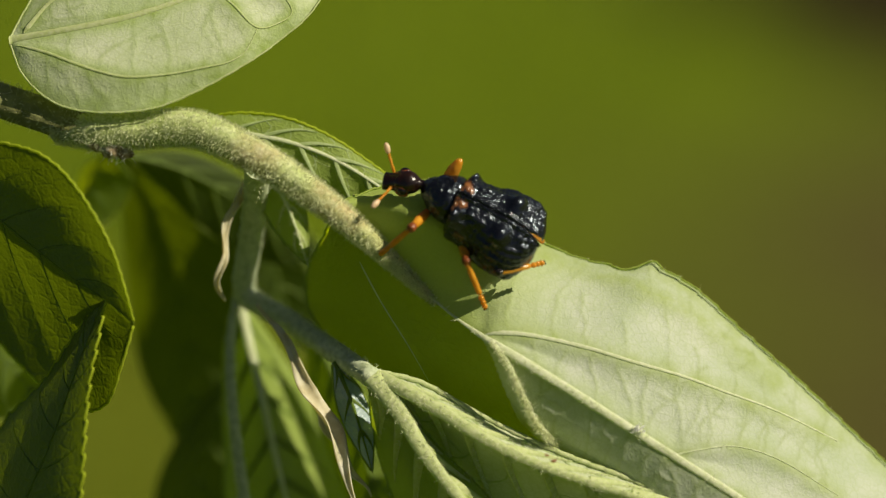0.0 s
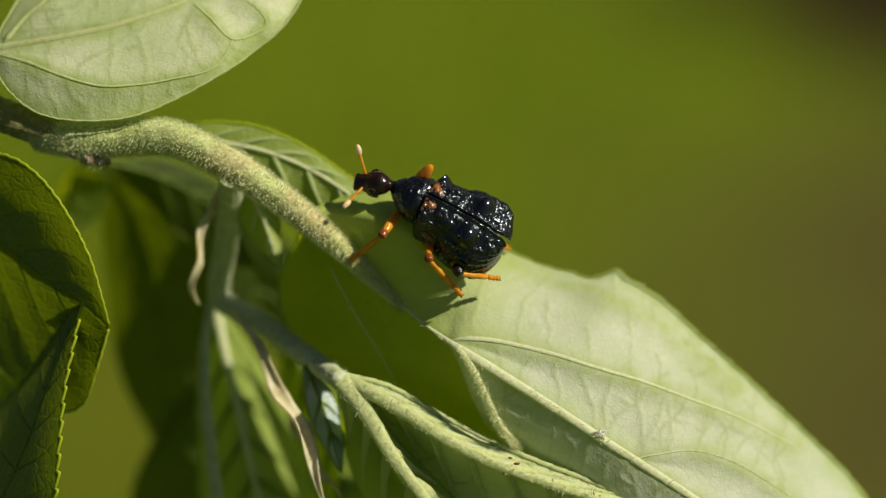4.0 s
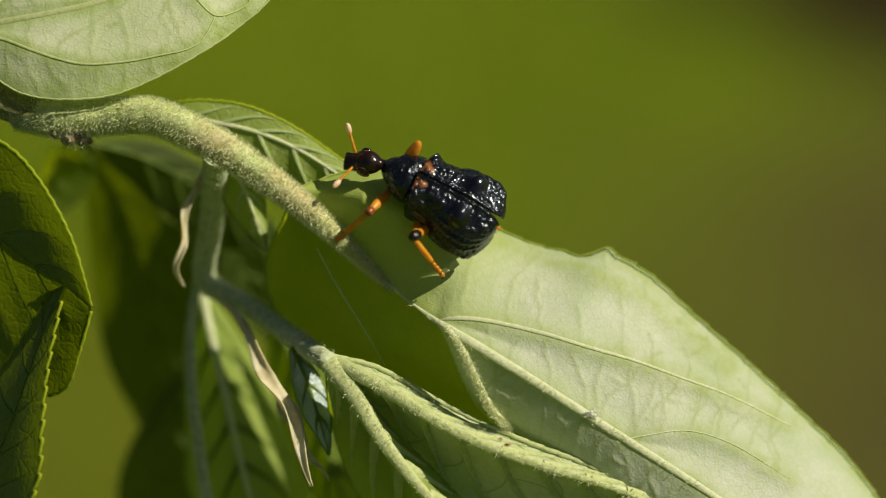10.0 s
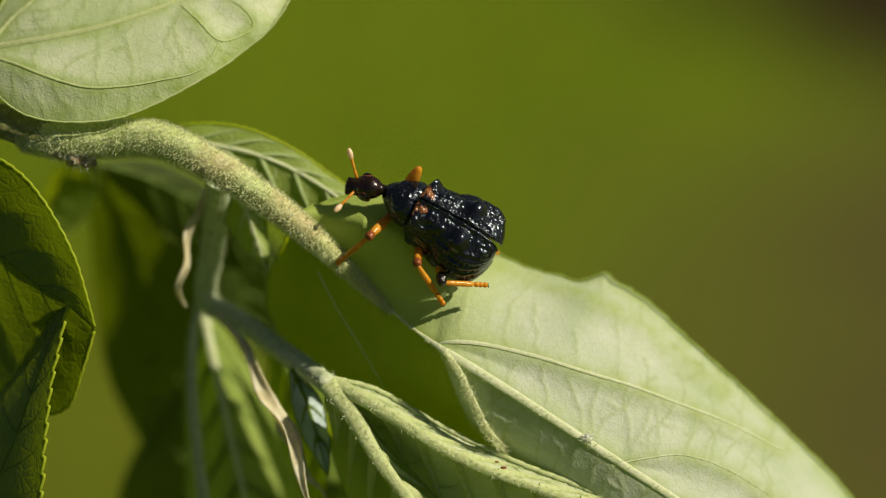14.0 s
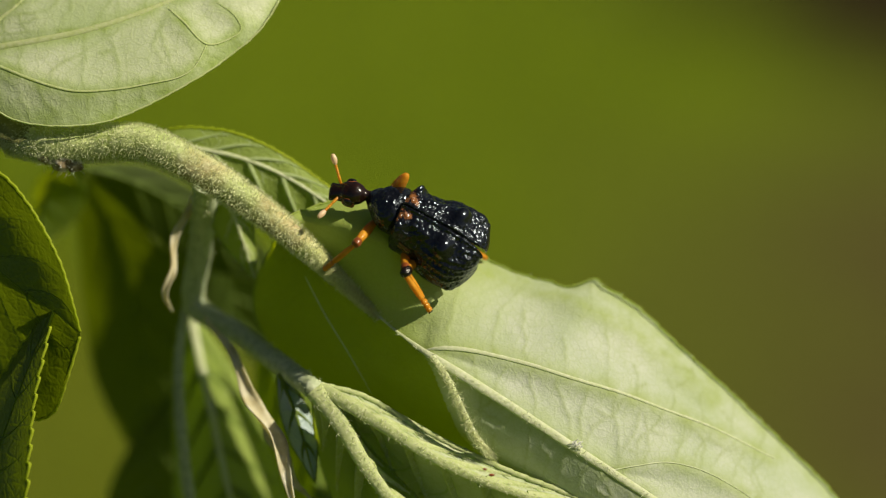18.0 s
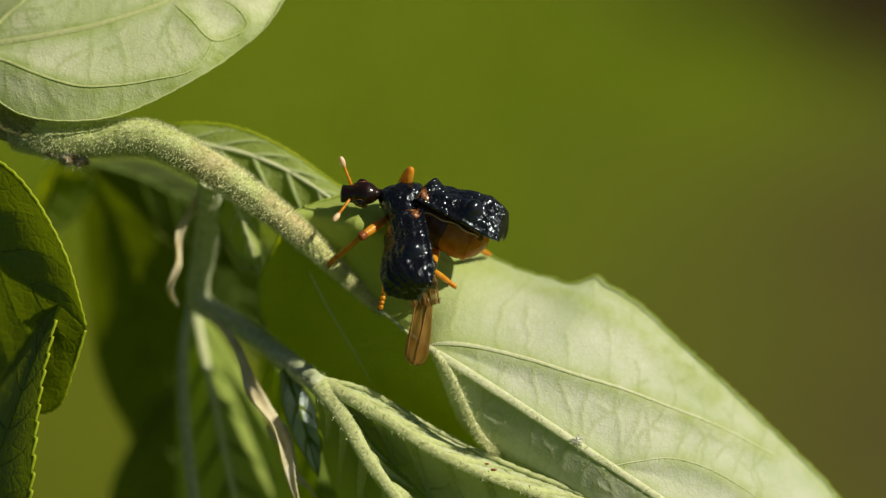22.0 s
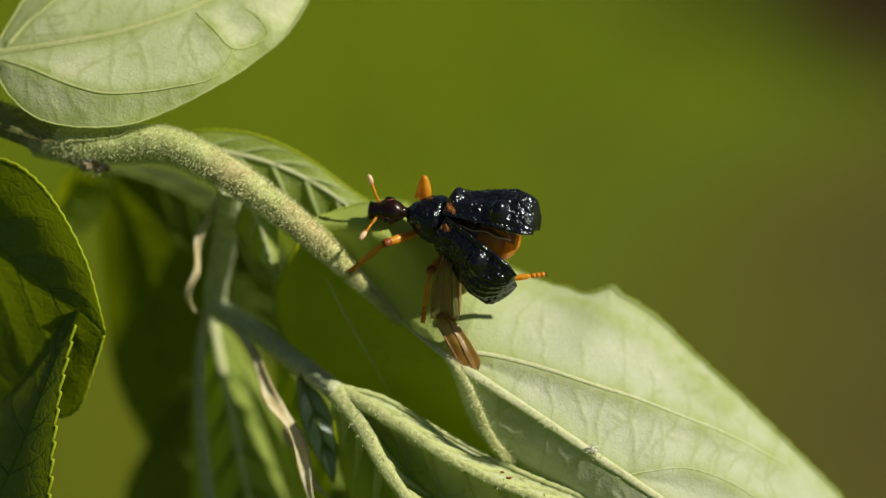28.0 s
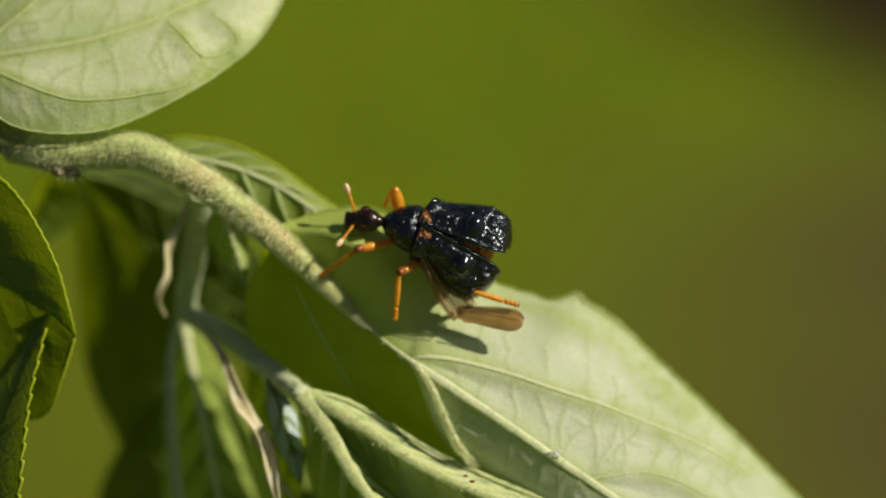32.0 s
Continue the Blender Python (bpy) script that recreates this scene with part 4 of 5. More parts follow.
def make_elytron(sign):
    """A wing case in millimetres about its hinge: domed, shoulder knob, round knob on the disc, ribs towards its end."""
    hinge = Vector((-0.05, 0.5 * sign, 0.85))
    bm, na, nb = bmesh.new(), 210, 100

    def base(a, b):
        grow = min(a / 0.65, 1.0)
        half = (1.26 + 0.60 * grow * grow * (3 - 2 * grow)) * (min(1.0, (a + 0.012) / 0.1) ** 0.45)
        x = -4.1 * a
        tail = max(0.0, (a - 0.72) / 0.28)
        close = math.sqrt(1 - (0.996 * tail) ** 2.4)
        inner = 0.11 * tail ** 1.5
        y = half * (inner + (math.sin(b * 1.5) / math.sin(1.5) - inner) * close)
        z = 1.08 * max(0.0, math.cos(b * 1.57)) ** 0.7 - 0.75 * b ** 3.2
        z = 0.05 + (z - 0.05) * (0.4 + 0.6 * close)
        z += 0.14 * math.sin(math.pi * min(a * 1.15, 1))
        front = max(0.0, 1 - a / 0.06)
        z -= 0.3 * front ** 2
        return Vector((x, y * sign, z))

    def outward(a, b):
        n = Vector((0.0, sign * math.sin(b * 1.3), math.cos(b * 1.3)))
        return (n + Vector((-max(0.0, a - 0.8) * 4, 0, 0))).normalized()

    rows = []
    for i in range(na + 1):
        a = i / na
        row = []
        for j in range(nb + 1):
            b = j / nb

            def knob(a0, b0, ra, rb, h, power=1.0):
                return h * math.exp(-(((a - a0) / ra) ** 2 + ((b - b0) / rb) ** 2) ** power)

            out = knob(0.09, 0.60, 0.085, 0.25, 0.36) + knob(0.62, 0.31, 0.09, 0.17, 0.32, 1.5) + knob(0.10, 0.16, 0.08, 0.14, 0.08) + knob(0.27, 0.30, 0.09, 0.13, 0.09)
            out -= knob(0.36, 0.62, 0.13, 0.22, 0.15) + knob(0.22, 0.45, 0.07, 0.12, 0.06) + knob(0.76, 0.3, 0.1, 0.2, 0.06)
            plain = 1 - knob(0.62, 0.31, 0.12, 0.23, 1, 2.0)
            ribs = (0.12 + 0.88 * (0.5 + 0.5 * math.tanh((a - 0.55) * 9)) * (0.2 + 0.4 * (1 + math.tanh((b - 0.42) * 9)))) * min(1, (1 - a) / 0.2)
            wave = math.sin(b * 2 * math.pi * 7.5)
            out += 0.042 * wave * ribs * (0.35 + 0.65 * b) * plain
            p = base(a, b)
            out += (0.09 * noise.noise(p * 1.9) + 0.035 * noise.noise(p * 4.6)) * plain * min(1, (1 - a) / 0.1)
            out -= 0.026 * plain * min(1, (1 - a) / 0.1) * max(0.0, math.sin(a * 125 + 2 * math.floor(b * 7.5 + 0.25))) * (0.5 - 0.5 * wave)
            out += 0.07 * math.exp(-((b - 0.04) / 0.035) ** 2) - 0.05 * math.exp(-(b / 0.015) ** 2) + 0.04 * math.exp(-((1 - b) / 0.05) ** 2) + 0.04 * math.exp(-((1 - a) / 0.03) ** 2)
            row.append(bm.verts.new((p + outward(a, b) * out - hinge) * MM))
        rows.append(row)
    for r0, r1 in zip(rows, rows[1:]):
        for j in range(nb):
            bm.faces.new((r0[j], r1[j], r1[j + 1], r0[j + 1]))
    bmesh.ops.recalc_face_normals(bm, faces=bm.faces)
    spots = [((p[0] - hinge.x) * MM, (p[1] * sign - hinge.y) * MM, (p[2] - hinge.z) * MM, p[3]) for p in ((-0.16, 0.45, 1.1, 0.00028), (-0.5, 0.38, 1.22, 0.0002), (-0.28, 0.62, 1.05, 0.00018))]
    top = (base(0.62, 0.31) + outward(0.62, 0.31) * 0.3 - hinge) * MM
    ob = part("elytron", bm, shell_stuff("wing_case", spots, top), weevil, "glossy black knobbly wing case with rusty patches")
    solid = ob.modifiers.new("thickness", "SOLIDIFY")
    solid.thickness, solid.offset = 0.00007, -1.0
    ob.location = hinge * MM
    return ob, hinge * MM


elytra = {s: make_elytron(s) for s in (1, -1)}

part("thorax", lathe([(-0.35, 0.85, 0.6, 0.1), (0.0, 1.08, 0.9, 0.05), (0.45, 1.0, 0.88, 0.05), (0.9, 0.74, 0.7, 0.02), (1.25, 0.46, 0.46, 0.0), (1.42, 0.27, 0.28, 0.0)], 40, 0.11, 4.2), shell_stuff("thorax_shell", [], None, 0.00017), weevil, "wrinkled black thorax")
part("breast", lathe([(0.9, 0.3, 0.3, -0.5), (0.3, 0.75, 0.6, -0.45), (-0.8, 0.95, 0.75, -0.45), (-1.8, 1.1, 0.75, -0.45), (-2.4, 0.9, 0.6, -0.4)], 28, 0.06, 3.0), CUFF, weevil, "dark underside of the body")
abdomen = part("abdomen", lathe([(-0.4, 0.75, 0.35, 0.3), (-1.2, 1.0, 0.72, 0.05), (-2.2, 1.25, 0.88, -0.1), (-2.9, 1.15, 0.8, -0.2), (-3.4, 0.75, 0.55, -0.3), (-3.65, 0.2, 0.2, -0.35)], 36, 0.04, 2.5), BELLY, weevil, "orange-brown abdomen")
for k in range(4):
    x = -1.4 - 0.42 * k
    w = np.interp(-x, (1.2, 2.2, 2.9, 3.4), (1.01, 1.26, 1.16, 0.77))
    h = np.interp(-x, (1.2, 2.2, 2.9, 3.4), (0.73, 0.89, 0.81, 0.57))
    c = np.interp(-x, (1.2, 2.2, 2.9, 3.4), (0.05, -0.1, -0.2, -0.3))
    part("segment", lathe([(x + 0.02, w * 0.97, h * 0.97, c), (x - 0.03, w * 1.012, h * 1.012, c), (x - 0.33, w * 1.0, h * 1.0, c - 0.02), (x - 0.36, w * 0.93, h * 0.93, c - 0.02)], 32, 0.012, 4.0), BELLY, abdomen)

def make_folded_wing():
    """The hind wing that stays folded along the back."""
    bm, rows = bmesh.new(), []
    for i in range(25):
        f = i / 24
        x = -0.5 - 2.9 * f
        reach = 1.05 * math.sin(math.pi * min(0.2 + f * 0.62, 0.93)) ** 0.6
        top = np.interp(-x, (0.5, 1.2, 2.2, 2.9, 3.4), (0.72, 0.86, 0.87, 0.7, 0.36))
        row = []
        for k in range(13):
            y = 0.34 - (k / 12) * (0.34 + reach)
            z = top - 0.32 * y * y + 0.035 * math.sin(k * 1.35 + f * 2) + 0.03 * noise.noise(Vector((f * 7, k * 0.5, 2)))
            row.append(bm.verts.new(Vector((x, y, z)) * MM))
        rows.append(row)
    for r0, r1 in zip(rows, rows[1:]):
        for k in range(12):
            bm.faces.new((r0[k], r1[k], r1[k + 1], r0[k + 1]))
    ob = part("folded_wing", bm, PLEATED_FILM, weevil, "pinkish brown hind wing folded along the back")
    ob.modifiers.new("thickness", "SOLIDIFY").thickness = 0.00002
    # pale vein; its light colour also stands in for the glint on this edge
    line = [Vector((-0.6 - 2.6 * f / 16, 0.3 - 0.05 * math.sin(f * 0.9), np.interp(0.6 + 2.6 * f / 16, (0.5, 1.2, 2.2, 2.9, 3.4), (0.74, 0.88, 0.89, 0.72, 0.38)))) * MM for f in range(17)]
    part("wing_vein", tube(bmesh.new(), line, 0.04 * MM, 6), HORN, ob, "pale leading vein with the edge glint in its colour")


make_folded_wing()
part("back_plate", lathe([(-0.3, 0.7, 0.4, 0.35), (-1.0, 0.95, 0.74, 0.1), (-1.5, 1.1, 0.84, 0.02), (-1.75, 1.16, 0.87, -0.02), (-1.8, 1.05, 0.8, -0.02)], 32, 0.05, 3.0), CUFF, weevil, "dark reddish back under the wing cases")
head = part("head", lathe([(-0.12, 0.22, 0.22, 0.0), (0.1, 0.24, 0.24, 0.0), (0.32, 0.42, 0.38, 0.02), (0.62, 0.53, 0.46, 0.04), (0.95, 0.5, 0.43, 0.0), (1.18, 0.42, 0.36, -0.08), (1.42, 0.38, 0.30, -0.16), (1.66, 0.40, 0.26, -0.22), (1.72, 0.2, 0.14, -0.2)], 28, 0.05, 3.0), HEAD, weevil, "round dark brown head on a thin neck")
head.location = Vector((1.45, 0, 0.0)) * MM
for s in (1, -1):
    bm = bmesh.new()
    bmesh.ops.create_icosphere(bm, subdivisions=3, radius=0.2 * MM)
    for v in bm.verts:
        v.co = Vector((v.co.x * 1.2, v.co.y * 0.8, v.co.z * 1.1)) + Vector((0.80, 0.46 * s, 0.08)) * MM
    part("eye", bm, EYE, head, "glossy black eye")
    part("cheek", lathe([(0.5, 0.05, 0.05, 0.0), (0.6, 0.2, 0.36, -0.04), (0.8, 0.2, 0.42, -0.08), (1.02, 0.14, 0.32, -0.1), (1.15, 0.03, 0.05, -0.12)], 14), RUST, head, "rust-red cheek patch").location = Vector((0.0, 0.37 * s, -0.02)) * MM


def bar(name, a, b, r0, r1, r2, material, parent, label="", sides=12):
    """A rounded limb piece in millimetres, thickest in its middle."""
    line = [Vector(a).lerp(Vector(b), k / 16) * MM for k in range(17)]
    return part(name, tube(bmesh.new(), line, lambda f: MM * (r0 * (1 - f) ** 2 + 2.0 * r1 * f * (1 - f) + r2 * f * f) * (0.35 if f in (0.0, 1.0) else 1.0), sides), material, parent, label)


def make_antenna(sign, way):
    root = Vector((1.25, 0.3 * sign, 0.08)) * MM
    feeler = bar("antenna", (0, 0, 0), (0.45, 0, 0), 0.05, 0.08, 0.05, AMBER, head, "amber antenna with a pale club")
    feeler.matrix_basis = Matrix.Translation(root) @ way
    for k in range(4):
        bar("joint", (0.45 + k * 0.11, 0, 0), (0.57 + k * 0.11, 0, 0), 0.04, 0.09, 0.04, AMBER, feeler)
    bar("club", (0.88, 0, 0), (1.38, 0, 0), 0.06, 0.2, 0.06, HORN, feeler, "pale horn-coloured club")
    return feeler


def make_leg(thigh, shin, dark, fat=0.30):
    """Thigh, shin and foot along x; thigh and shin are keyed apart."""
    femur = bar("femur", (0, 0, 0), (thigh, 0, 0), 0.11, fat, 0.11, AMBER, weevil, "glossy amber thigh" if not dark else "amber thigh with a black knee")
    if fat < 0.4:
        bar("band", (thigh * (0.74 if dark else 0.84), 0, 0), (thigh * 1.05, 0, 0), 0.15, 0.34 if dark else 0.26, 0.15, BLACK if dark else RUST, femur, "black knee" if dark else "brown ring")
    tibia = bar("tibia", (0, 0, 0), (shin, 0, 0), 0.08, 0.16, 0.11, AMBER, weevil, "thin amber shin")
    x = shin
    for k in range(3):
        bar("tarsus", (x, 0, 0), (x + 0.24, 0, -0.02), 0.06, 0.18, 0.07, AMBER, tibia)
        x += 0.2
    for s in (1, -1):
        bar("claw", (x, 0, 0), (x + 0.12, 0.09 * s, -0.05), 0.04, 0.07, 0.01, BLACK, tibia)
    return femur, tibia


def make_wing():
    """Hind wing in two stiff leaves: the stalked base and the folded tip."""
    bm = bmesh.new()
    rows = []
    for i in range(21):
        f = i / 20
        w = 0.16 + 0.52 * math.sin(math.pi * min(f * 0.62 + 0.05, 1)) ** 1.0
        rows.append([bm.verts.new(Vector((3.1 * f, w * (k / 5), 0.10 * math.cos(k * 1.9) + 0.05 * noise.noise(Vector((f * 6, k * 0.6, 1))))) * MM) for k in range(-5, 6)])
    for r0, r1 in zip(rows, rows[1:]):
        for k in range(10):
            bm.faces.new((r0[k], r1[k], r1[k + 1], r0[k + 1]))
    base = part("wing_base", bm, FILM, weevil, "translucent brown hind wing, pleated")
    for y0, y1 in ((-0.14, -0.6), (-0.05, -0.2), (0.06, 0.3), (0.14, 0.62)):
        line = [Vector((3.1 * f / 12, y0 + (y1 - y0) * math.sin(f / 12 * 1.5), 0.1)) * MM for f in range(13)]
        part("wing_vein", tube(bmesh.new(), line, lambda f: 0.035 * MM * (1 - 0.5 * f), 6), WING_VEIN, base)
    bm, rows = bmesh.new(), []
    for i in range(21):
        f = i / 20
        w = (0.27 + 0.25 * math.sin(min(f * 1.9, 1.57))) * math.sqrt(max(0.03, 1 - max(0, (f - 0.8) / 0.215) ** 2))
        rows.append([bm.verts.new(Vector((2.95 * f - 0.35, w * (k / 5) + 0.12 * f, 0.05 * math.cos(k * 0.8 + f) + 0.06 * noise.noise(Vector((f * 3, k * 0.3, 4))))) * MM) for k in range(-5, 6)])
    for r0, r1 in zip(rows, rows[1:]):
        for k in range(10):
            bm.faces.new((r0[k], r1[k], r1[k + 1], r0[k + 1]))
    tip = part("wing_tip", bm, FOLDED_FILM, weevil, "folded brown tip of the hind wing")
    for y0, y1 in ((-0.42, -0.25), (0.1, 0.15)):
        line = [Vector((2.4 * f / 10, y0 + (y1 - y0) * f / 10, 0.08)) * MM for f in range(11)]
        part("wing_vein", tube(bmesh.new(), line, lambda f: 0.04 * MM * (1 - 0.6 * f), 6), WING_VEIN, tip)
    for ob in (base, tip):
        ob.modifiers.new("thickness", "SOLIDIFY").thickness = 0.00002
    return base, tip


# Seconds; place on the plan; heading, lean and nose up in degrees.
BODY = [(0, 748, 350, 0.1, 151.4, 21, -4), (1, 742, 336, 0.1, 151.4, 22, -4), (3, 748, 336, 0.1, 151.4, 22, -4), (6, 754, 337, 0.1, 151.4, 21, -4), (9, 756, 339, 0.1, 151.4, 21, -4), (13, 761, 338, 0.1, 151.4, 21, -4), (17, 748, 342, 0.1, 151.4, 21, -4), (19, 754, 339, 0.1, 151.4, 21, -4), (20, 753, 346, 0.1, 151.4, 21, -4), (21, 767, 346, 0.1, 151.4, 21, -4), (22, 767, 339, 0.1, 157.5, 21.9, -1.1), (23, 766, 337, 0.1, 158.5, 18.4, -1.7), (24, 740, 308, 0.1, 160, 24, -9), (24.5, 738, 293, 0.1, 160, 24, -9), (27, 759, 328, 0.1, 162, 20, -3), (28, 786, 346, 0.1, 167, 16.3, -0.1), (29, 771, 323, 0.1, 164.5, 22, -4.5), (30, 782, 329, 0.1, 163.5, 23, -5), (31, 782, 332, 0.1, 163, 22, -1.2), (32, 803, 350, 0.1, 167, 22, 1)]
# Wing cases: seconds; swing out, lift, roll in degrees.
CASES = {
    1: [(0, 0, 0, 0), (21.25, 0, 0, 0), (21.6, 58, 32, 8), (22, 61, 22, 9), (22.5, 42, 6, -6), (23, 27, -5, -16), (24, 19, 25, -5), (24.5, 20, 25, -5), (26.5, 58, 36, 8), (27, 70, 38, 9), (27.5, 44, 22, -4), (28, 28, 15, -11), (28.5, 30, 16, -10), (29, 22, 20, -7), (30, 20, 21, 0), (31, 19, 14, -14), (31.5, 56, 26, 0), (32, 13, -5, -11)],
    -1: [(0, 0, 0, 0), (21.25, 0, 0, 0), (21.6, -5, 7, 10), (22, -8, 9, 14), (23, -12, 7, 15), (24, -9, 8, 15), (24.5, -9, 8, 15), (26.5, -6, 8, 6), (27, -6, 8, 4), (28, -5, 16, 17), (29, -9, 8, 19), (30, -9, 4, 20), (31, -8, 7, 17), (32, -10, 8, 20)],
}
CASE_TIMES = sorted({r[0] for rows in CASES.values() for r in rows})
# Head: seconds, nod, turn.
HEAD_ROWS = [(0, 8, 18), (21, 8, 18), (22, 9, 18), (24, 12, 34), (24.5, 10, 30), (27, 8, 12), (28, 6, 8), (30, 8, 14), (32, 6, 8)]
LEG_SIZE = {"fl": (1.9, 1.6, False), "fr": (1.7, 1.5, False, 0.46), "ml": (1.9, 1.6, False), "mr": (1.5, 1.5, False), "hl": (2.1, 1.5, True), "hr": (1.5, 1.6, True)}
LEG_ROOT = {"fl": (0.7, 0.5, -0.7), "fr": (0.7, -0.5, -0.5), "ml": (-0.9, 0.8, -0.9), "mr": (-0.9, -0.8, -0.9), "hl": (-1.7, 0.8, -0.9), "hr": (-1.9, -0.8, -0.9)}
LEG_ROWS = {
    "fl": [(0, 685, 387, 0.6, 612, 450, -0.6), (21, 685, 387, 0.6, 612, 450, -0.6), (32, 690, 390, 0.6, 616, 452, -0.6)],
    "fr": [(0, 766, 272, 0.4, 745, 330, -2.2), (21, 768, 272, 0.4, 745, 330, -2.2), (24.5, 760, 270, 0.4, 745, 330, -2.2), (28, 757, 263, 0.4, 740, 320, -2.2), (32, 764, 268, 0.4, 740, 320, -2.2)],
    "ml": [(0, 771, 455, 1.0, 807, 545, 0.3), (1, 768, 420, 1.0, 823, 516, 0.3), (2, 743, 410, 1.0, 820, 513, 0.3), (3, 763, 434, 1.0, 828, 509, 0.3), (6, 762, 437, 1.0, 823, 509, 0.3), (7, 780, 427, 1.0, 826, 544, 0.3), (8, 777, 455, 1.0, 807, 543, 0.3), (9, 752, 470, 1.0, 805, 563, 0.3), (10, 760, 436, 1.0, 805, 502, 0.3), (11, 770, 440, 1.0, 809, 552, 0.3), (12, 764, 436, 1.0, 801, 550, 0.3), (13, 756, 447, 1.0, 789, 556, 0.3), (14, 765, 438, 1.0, 820, 526, 0.3), (17, 766, 436, 1.0, 801, 531, 0.3), (18, 765, 435, 1.0, 820, 532, 0.3), (19, 767, 424, 1.0, 820, 504, 0.3), (20, 773, 467, 1.0, 810, 594, 0.3), (21, 762, 457, 1.0, 796, 591, 0.3), (21.3, 752, 445, 1.0, 839, 531, 0.3), (21.6, 749, 447, 1.0, 823, 568, 0.3), (22, 720, 443, 1.0, 715, 517, 0.3), (23, 742, 448, 1.0, 743, 536, 0.3), (24, 735, 413, 1.0, 746, 490, 0.3), (27, 728, 418, 1.0, 749, 491, 0.3), (28, 760, 448, 1.0, 761, 520, 0.3), (29, 746, 419, 1.0, 751, 486, 0.3), (30, 749, 420, 1.0, 757, 477, 0.3), (31, 750, 447, 1.0, 752, 515, 0.3), (32, 770, 432, 1.0, 772, 502, 0.3)] ,
    "mr": [(0, 830, 330, -3, 850, 360, -4), (32, 830, 330, -3, 850, 360, -4)],
    "hl": [(0, 834, 483, 1.2, 884, 464, 0.4), (1, 836, 470, 1.2, 906, 471, 0.4), (2, 743, 410, 1.2, 820, 513, 0.4), (3, 841, 476, 1.2, 887, 451, 0.4), (6, 774, 446, 1.2, 823, 509, 0.4), (7, 777, 441, 1.2, 826, 544, 0.4), (8, 784, 468, 1.2, 807, 543, 0.4), (9, 777, 464, 1.2, 800, 555, 0.4), (10, 760, 436, 1.2, 805, 502, 0.4), (11, 770, 448, 1.2, 809, 552, 0.4), (12, 764, 436, 1.2, 801, 550, 0.4), (13, 796, 456, 1.2, 855, 480, 0.4), (14, 810, 480, 1.2, 877, 479, 0.4), (17, 786, 469, 1.2, 823, 498, 0.4), (18, 768, 444, 1.2, 820, 532, 0.4), (19, 771, 434, 1.2, 820, 504, 0.4), (20, 778, 477, 1.2, 810, 594, 0.4), (21, 762, 467, 1.2, 799, 525, 0.4), (21.3, 757, 450, 1.2, 839, 531, 0.4), (21.6, 820, 447, 1.2, 850, 477, 0.4), (22, 806, 442, 1.2, 832, 468, 0.4), (22.6, 807, 481, 1.2, 858, 500, 0.4), (23, 853, 511, 1.2, 948, 479, 0.4), (24, 814, 431, 1.2, 864, 421, 0.4), (26.5, 867, 380, 1.2, 892, 401, 0.4), (27, 852, 406, 1.2, 878, 427, 0.4), (27.5, 831, 435, 1.2, 862, 444, 0.4), (27.6, 862, 467, 1.2, 933, 444, 0.4), (28, 904, 464, 1.2, 1018, 433, 0.4), (28.4, 914, 480, 1.2, 987, 504, 0.4), (29, 899, 460, 1.2, 978, 499, 0.4), (30, 902, 463, 1.2, 972, 496, 0.4), (31, 906, 481, 1.2, 979, 500, 0.4), (32, 927, 475, 1.2, 1001, 484, 0.4)] ,
    "hr": [(0, 876, 402, -0.9, 908, 423, -3.1), (21, 876, 402, -0.9, 908, 423, -3.1), (23.4, 876, 402, -0.9, 908, 423, -3.1), (24, 895, 345, -0.6, 903, 416, -1.6), (24.5, 895, 345, -0.6, 903, 416, -1.6), (26.5, 870, 400, -1.2, 895, 420, -3.4), (32, 870, 400, -1.2, 895, 420, -3.4)] ,
}
# Hind wing: seconds; its joint and its end on the plan.
WING_ROWS = [(0, 885, 452, -0.3, 800, 400, -0.8), (21.2, 885, 452, -0.3, 800, 400, -0.8), (21.3, 862, 454, 0.2, 893, 484, 0.4), (21.6, 808, 464, 0.2, 856, 546, 0.4), (22, 794, 516, 0.2, 762, 655, 0.4), (22.5, 812, 515, 0.2, 898, 585, 0.4), (23, 835, 513, 0.2, 953, 560, 0.4), (24, 812, 446, 0.2, 956, 446, 0.4), (24.5, 816, 437, 0.2, 962, 435, 0.4), (26.5, 821, 443, 0.2, 934, 409, 0.4), (27, 822, 510, 0.2, 937, 570, 0.4), (27.5, 798, 555, 0.2, 821, 645, 0.4), (28, 798, 551, 0.2, 867, 651, 0.4), (28.5, 851, 563, 0.2, 942, 635, 0.4), (29, 899, 449, 0.2, 1032, 419, 0.4), (30, 921, 451, 0.2, 1040, 426, 0.4), (31, 915, 467, 0.2, 1040, 442, 0.4), (31.5, 877, 487, 0.2, 1009, 513, 0.4), (32, 906, 510, 0.2, 1038, 523, 0.4)]
TIMES = [0, 0.5, 1, 1.5, 2, 2.5, 3, 3.5, 4.5, 5.5, 6, 6.5, 7, 7.5, 8, 8.5, 9, 9.5, 10, 10.5, 11, 11.5, 12, 12.5, 13, 13.5, 14, 14.5, 15.5, 16.5, 17, 17.5, 18, 18.5, 19, 19.5, 20, 20.5, 21, 21.2, 21.3, 21.6, 22, 22.5, 23, 23.5, 24, 24.5, 25.5, 26.5, 27, 27.5, 28, 28.5, 29, 29.5, 30, 30.5, 31, 31.2, 31.5, 32]


def between(rows, t):
    """The row at t, straight between its neighbours."""
    ts = [r[0] for r in rows]
    return [float(np.interp(t, ts, [r[k] for r in rows])) for k in range(1, len(rows[0]))]


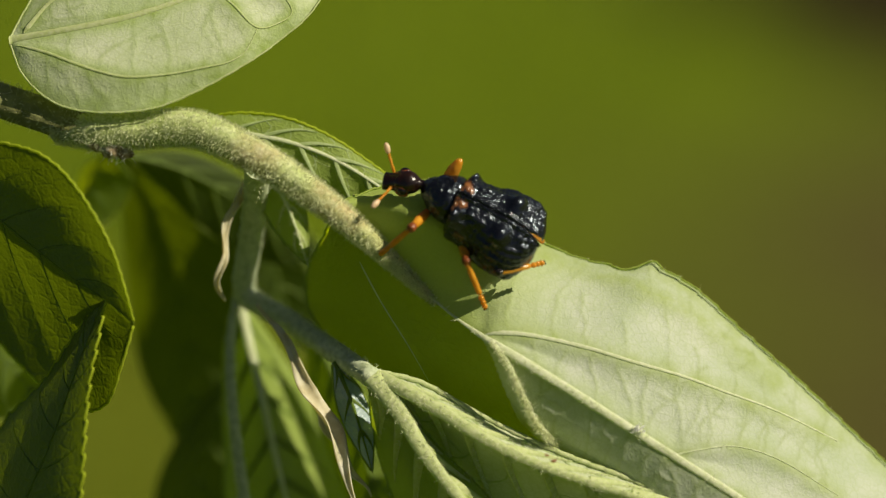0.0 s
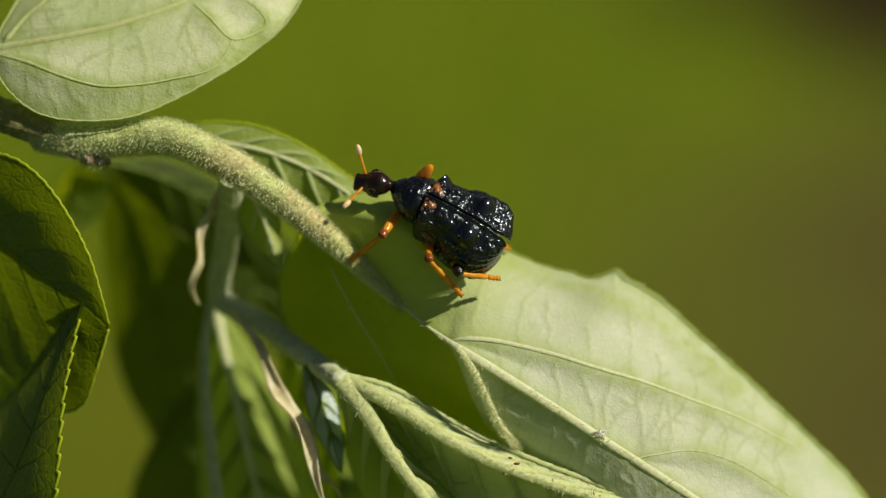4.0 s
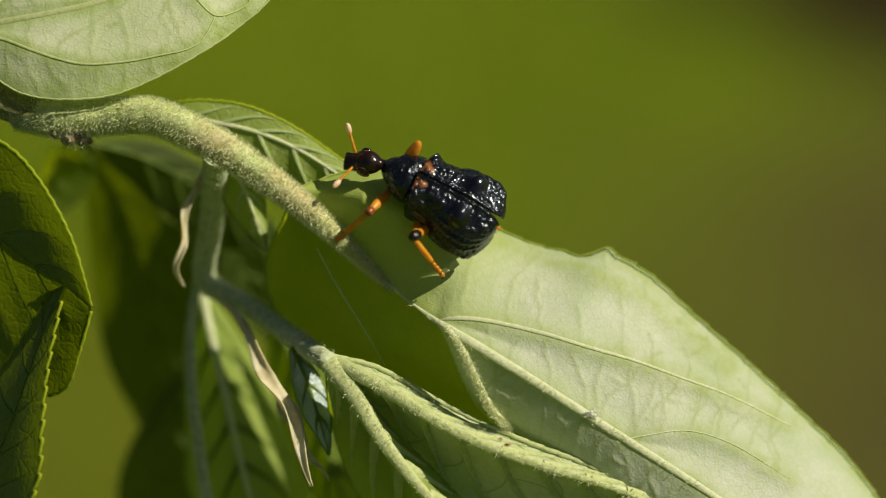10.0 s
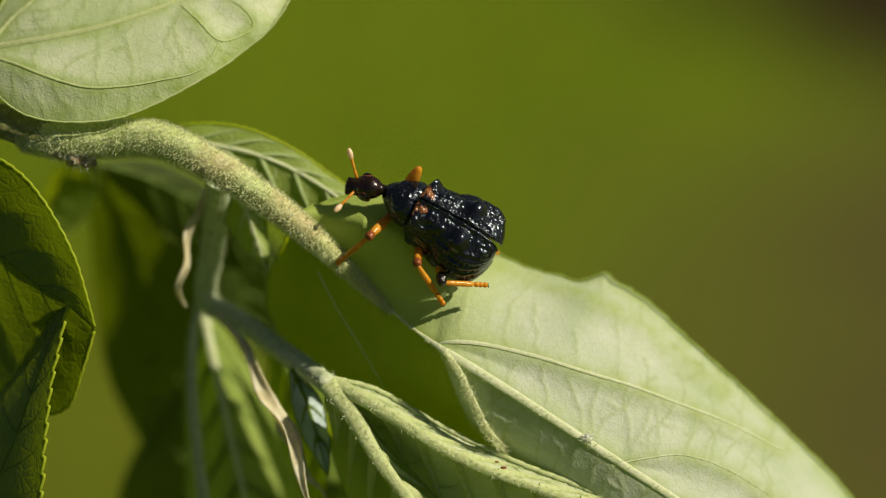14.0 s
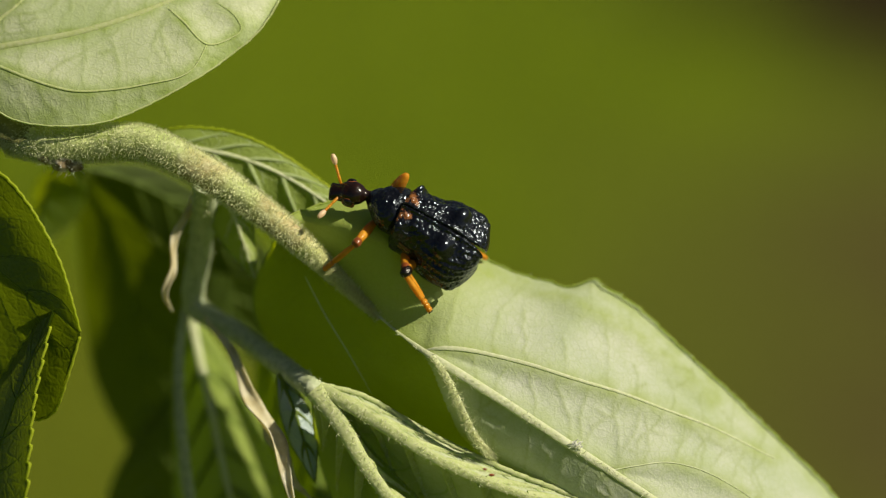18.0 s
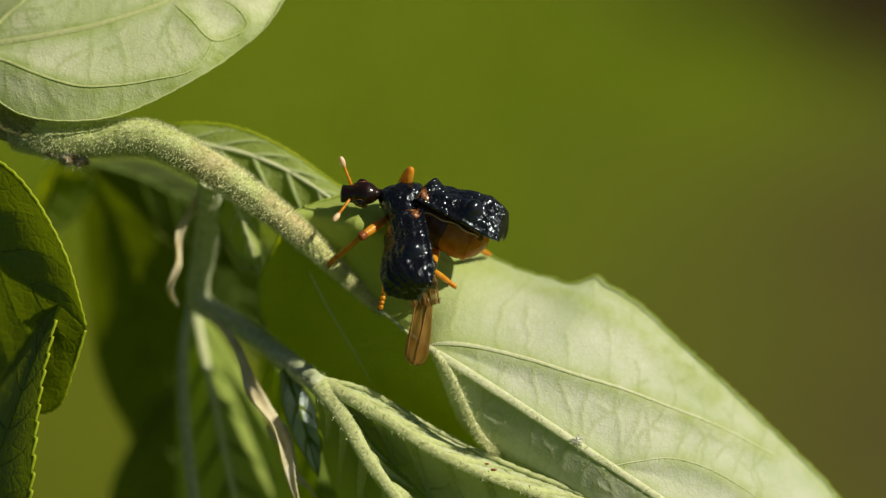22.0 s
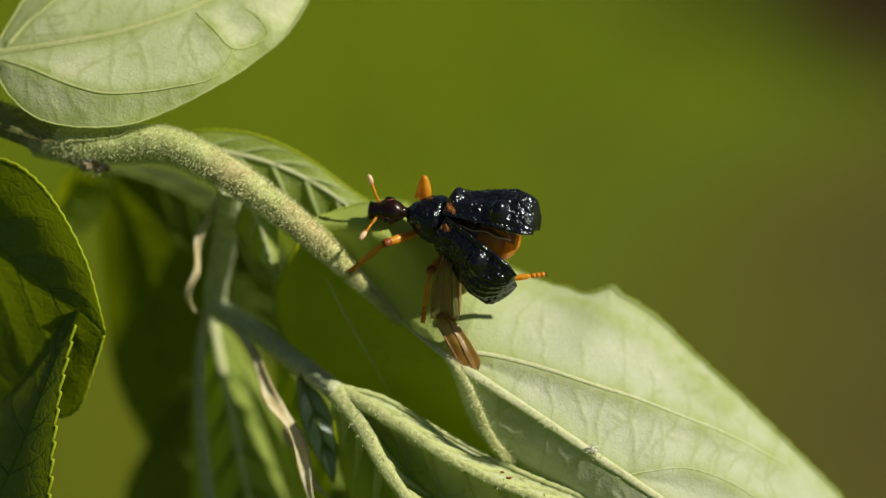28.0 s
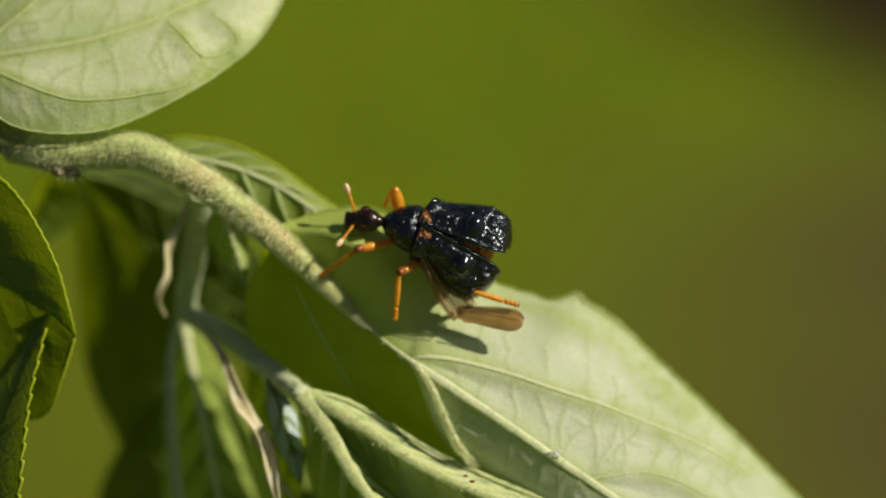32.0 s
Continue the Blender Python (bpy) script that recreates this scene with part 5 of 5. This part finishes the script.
def stand(t):
    """The weevil's pose on the plan: place, heading, lean, nose up."""
    x, y, d, turn, lean, nose = between(BODY, t)
    return Matrix.Translation(at(x, y, d)) @ pose(0, 0, 0, 0, 0, turn) @ pose(0, 0, 0, 0, -nose, 0) @ pose(0, 0, 0, lean, 0, 0)


def aim(a, b, face=Vector((0, 0, 1))):
    """The pose of a limb at a, its length towards b, its flat side to face."""
    x = (b - a).normalized()
    y = face.cross(x).normalized()
    z = x.cross(y)
    m = Matrix((x, y, z)).transposed().to_4x4()
    m.translation = a
    return m


def limb(pair, root, thigh, rows):
    """Keys a leg: rows of time, knee x y d, foot x y d on the plan."""
    upper, lower = [], []
    for t in TIMES:
        kx, ky, kd, fx, fy, fd = between(rows, t)
        back = stand(t).inverted()
        a = Vector(root) * MM
        knee = back @ at(kx, ky, kd)
        knee = a + (knee - a).normalized() * thigh * MM
        foot = back @ at(fx, fy, fd)
        upper.append((t, aim(a, knee)))
        lower.append((t, aim(knee, foot)))
    walk(pair[0], upper)
    walk(pair[1], lower)


LEGS = {key: make_leg(*LEG_SIZE[key]) for key in LEG_SIZE}
feelers = [make_antenna(1, pose(0, 0, 0, 0, -10, 62)), make_antenna(-1, pose(0, 0, 0, 0, -35, -62))]
wing = make_wing()


def motions():
    walk(weevil, [(t, VIEW_PLAN @ stand(t)) for t in TIMES])
    for s in (1, -1):
        ob, hinge = elytra[s]
        rows = []
        for t in CASE_TIMES:
            yaw, lift, roll = between(CASES[s], t)
            rows.append((t, Matrix.Translation(hinge) @ pose(0, 0, 0, 0, 0, -s * yaw) @ pose(0, 0, 0, 0, lift, 0) @ pose(0, 0, 0, s * roll, 0, 0)))
        walk(ob, rows)
    walk(head, [(t, Matrix.Translation(Vector((1.45, 0, 0)) * MM) @ pose(0, 0, 0, 0, nod, turn)) for t, nod, turn in HEAD_ROWS])
    for key, rows in LEG_ROWS.items():
        limb(LEGS[key], LEG_ROOT[key], LEG_SIZE[key][0], rows)
    first, second = [], []
    for t in TIMES:
        jx, jy, jd, ex, ey, ed = between(WING_ROWS, t)
        back = stand(t).inverted()
        root = Vector((-0.7, 1.2, 0.25)) * MM
        joint = back @ at(jx, jy, jd)
        joint = root + (joint - root).normalized() * 3.1 * MM
        end = back @ at(ex, ey, ed)
        face = back.to_3x3() @ Vector((0, 0.35, 1))
        first.append((t, aim(root, joint, face)))
        second.append((t, aim(joint, end, face)))
    walk(wing[0], first)
    walk(wing[1], second)


motions()
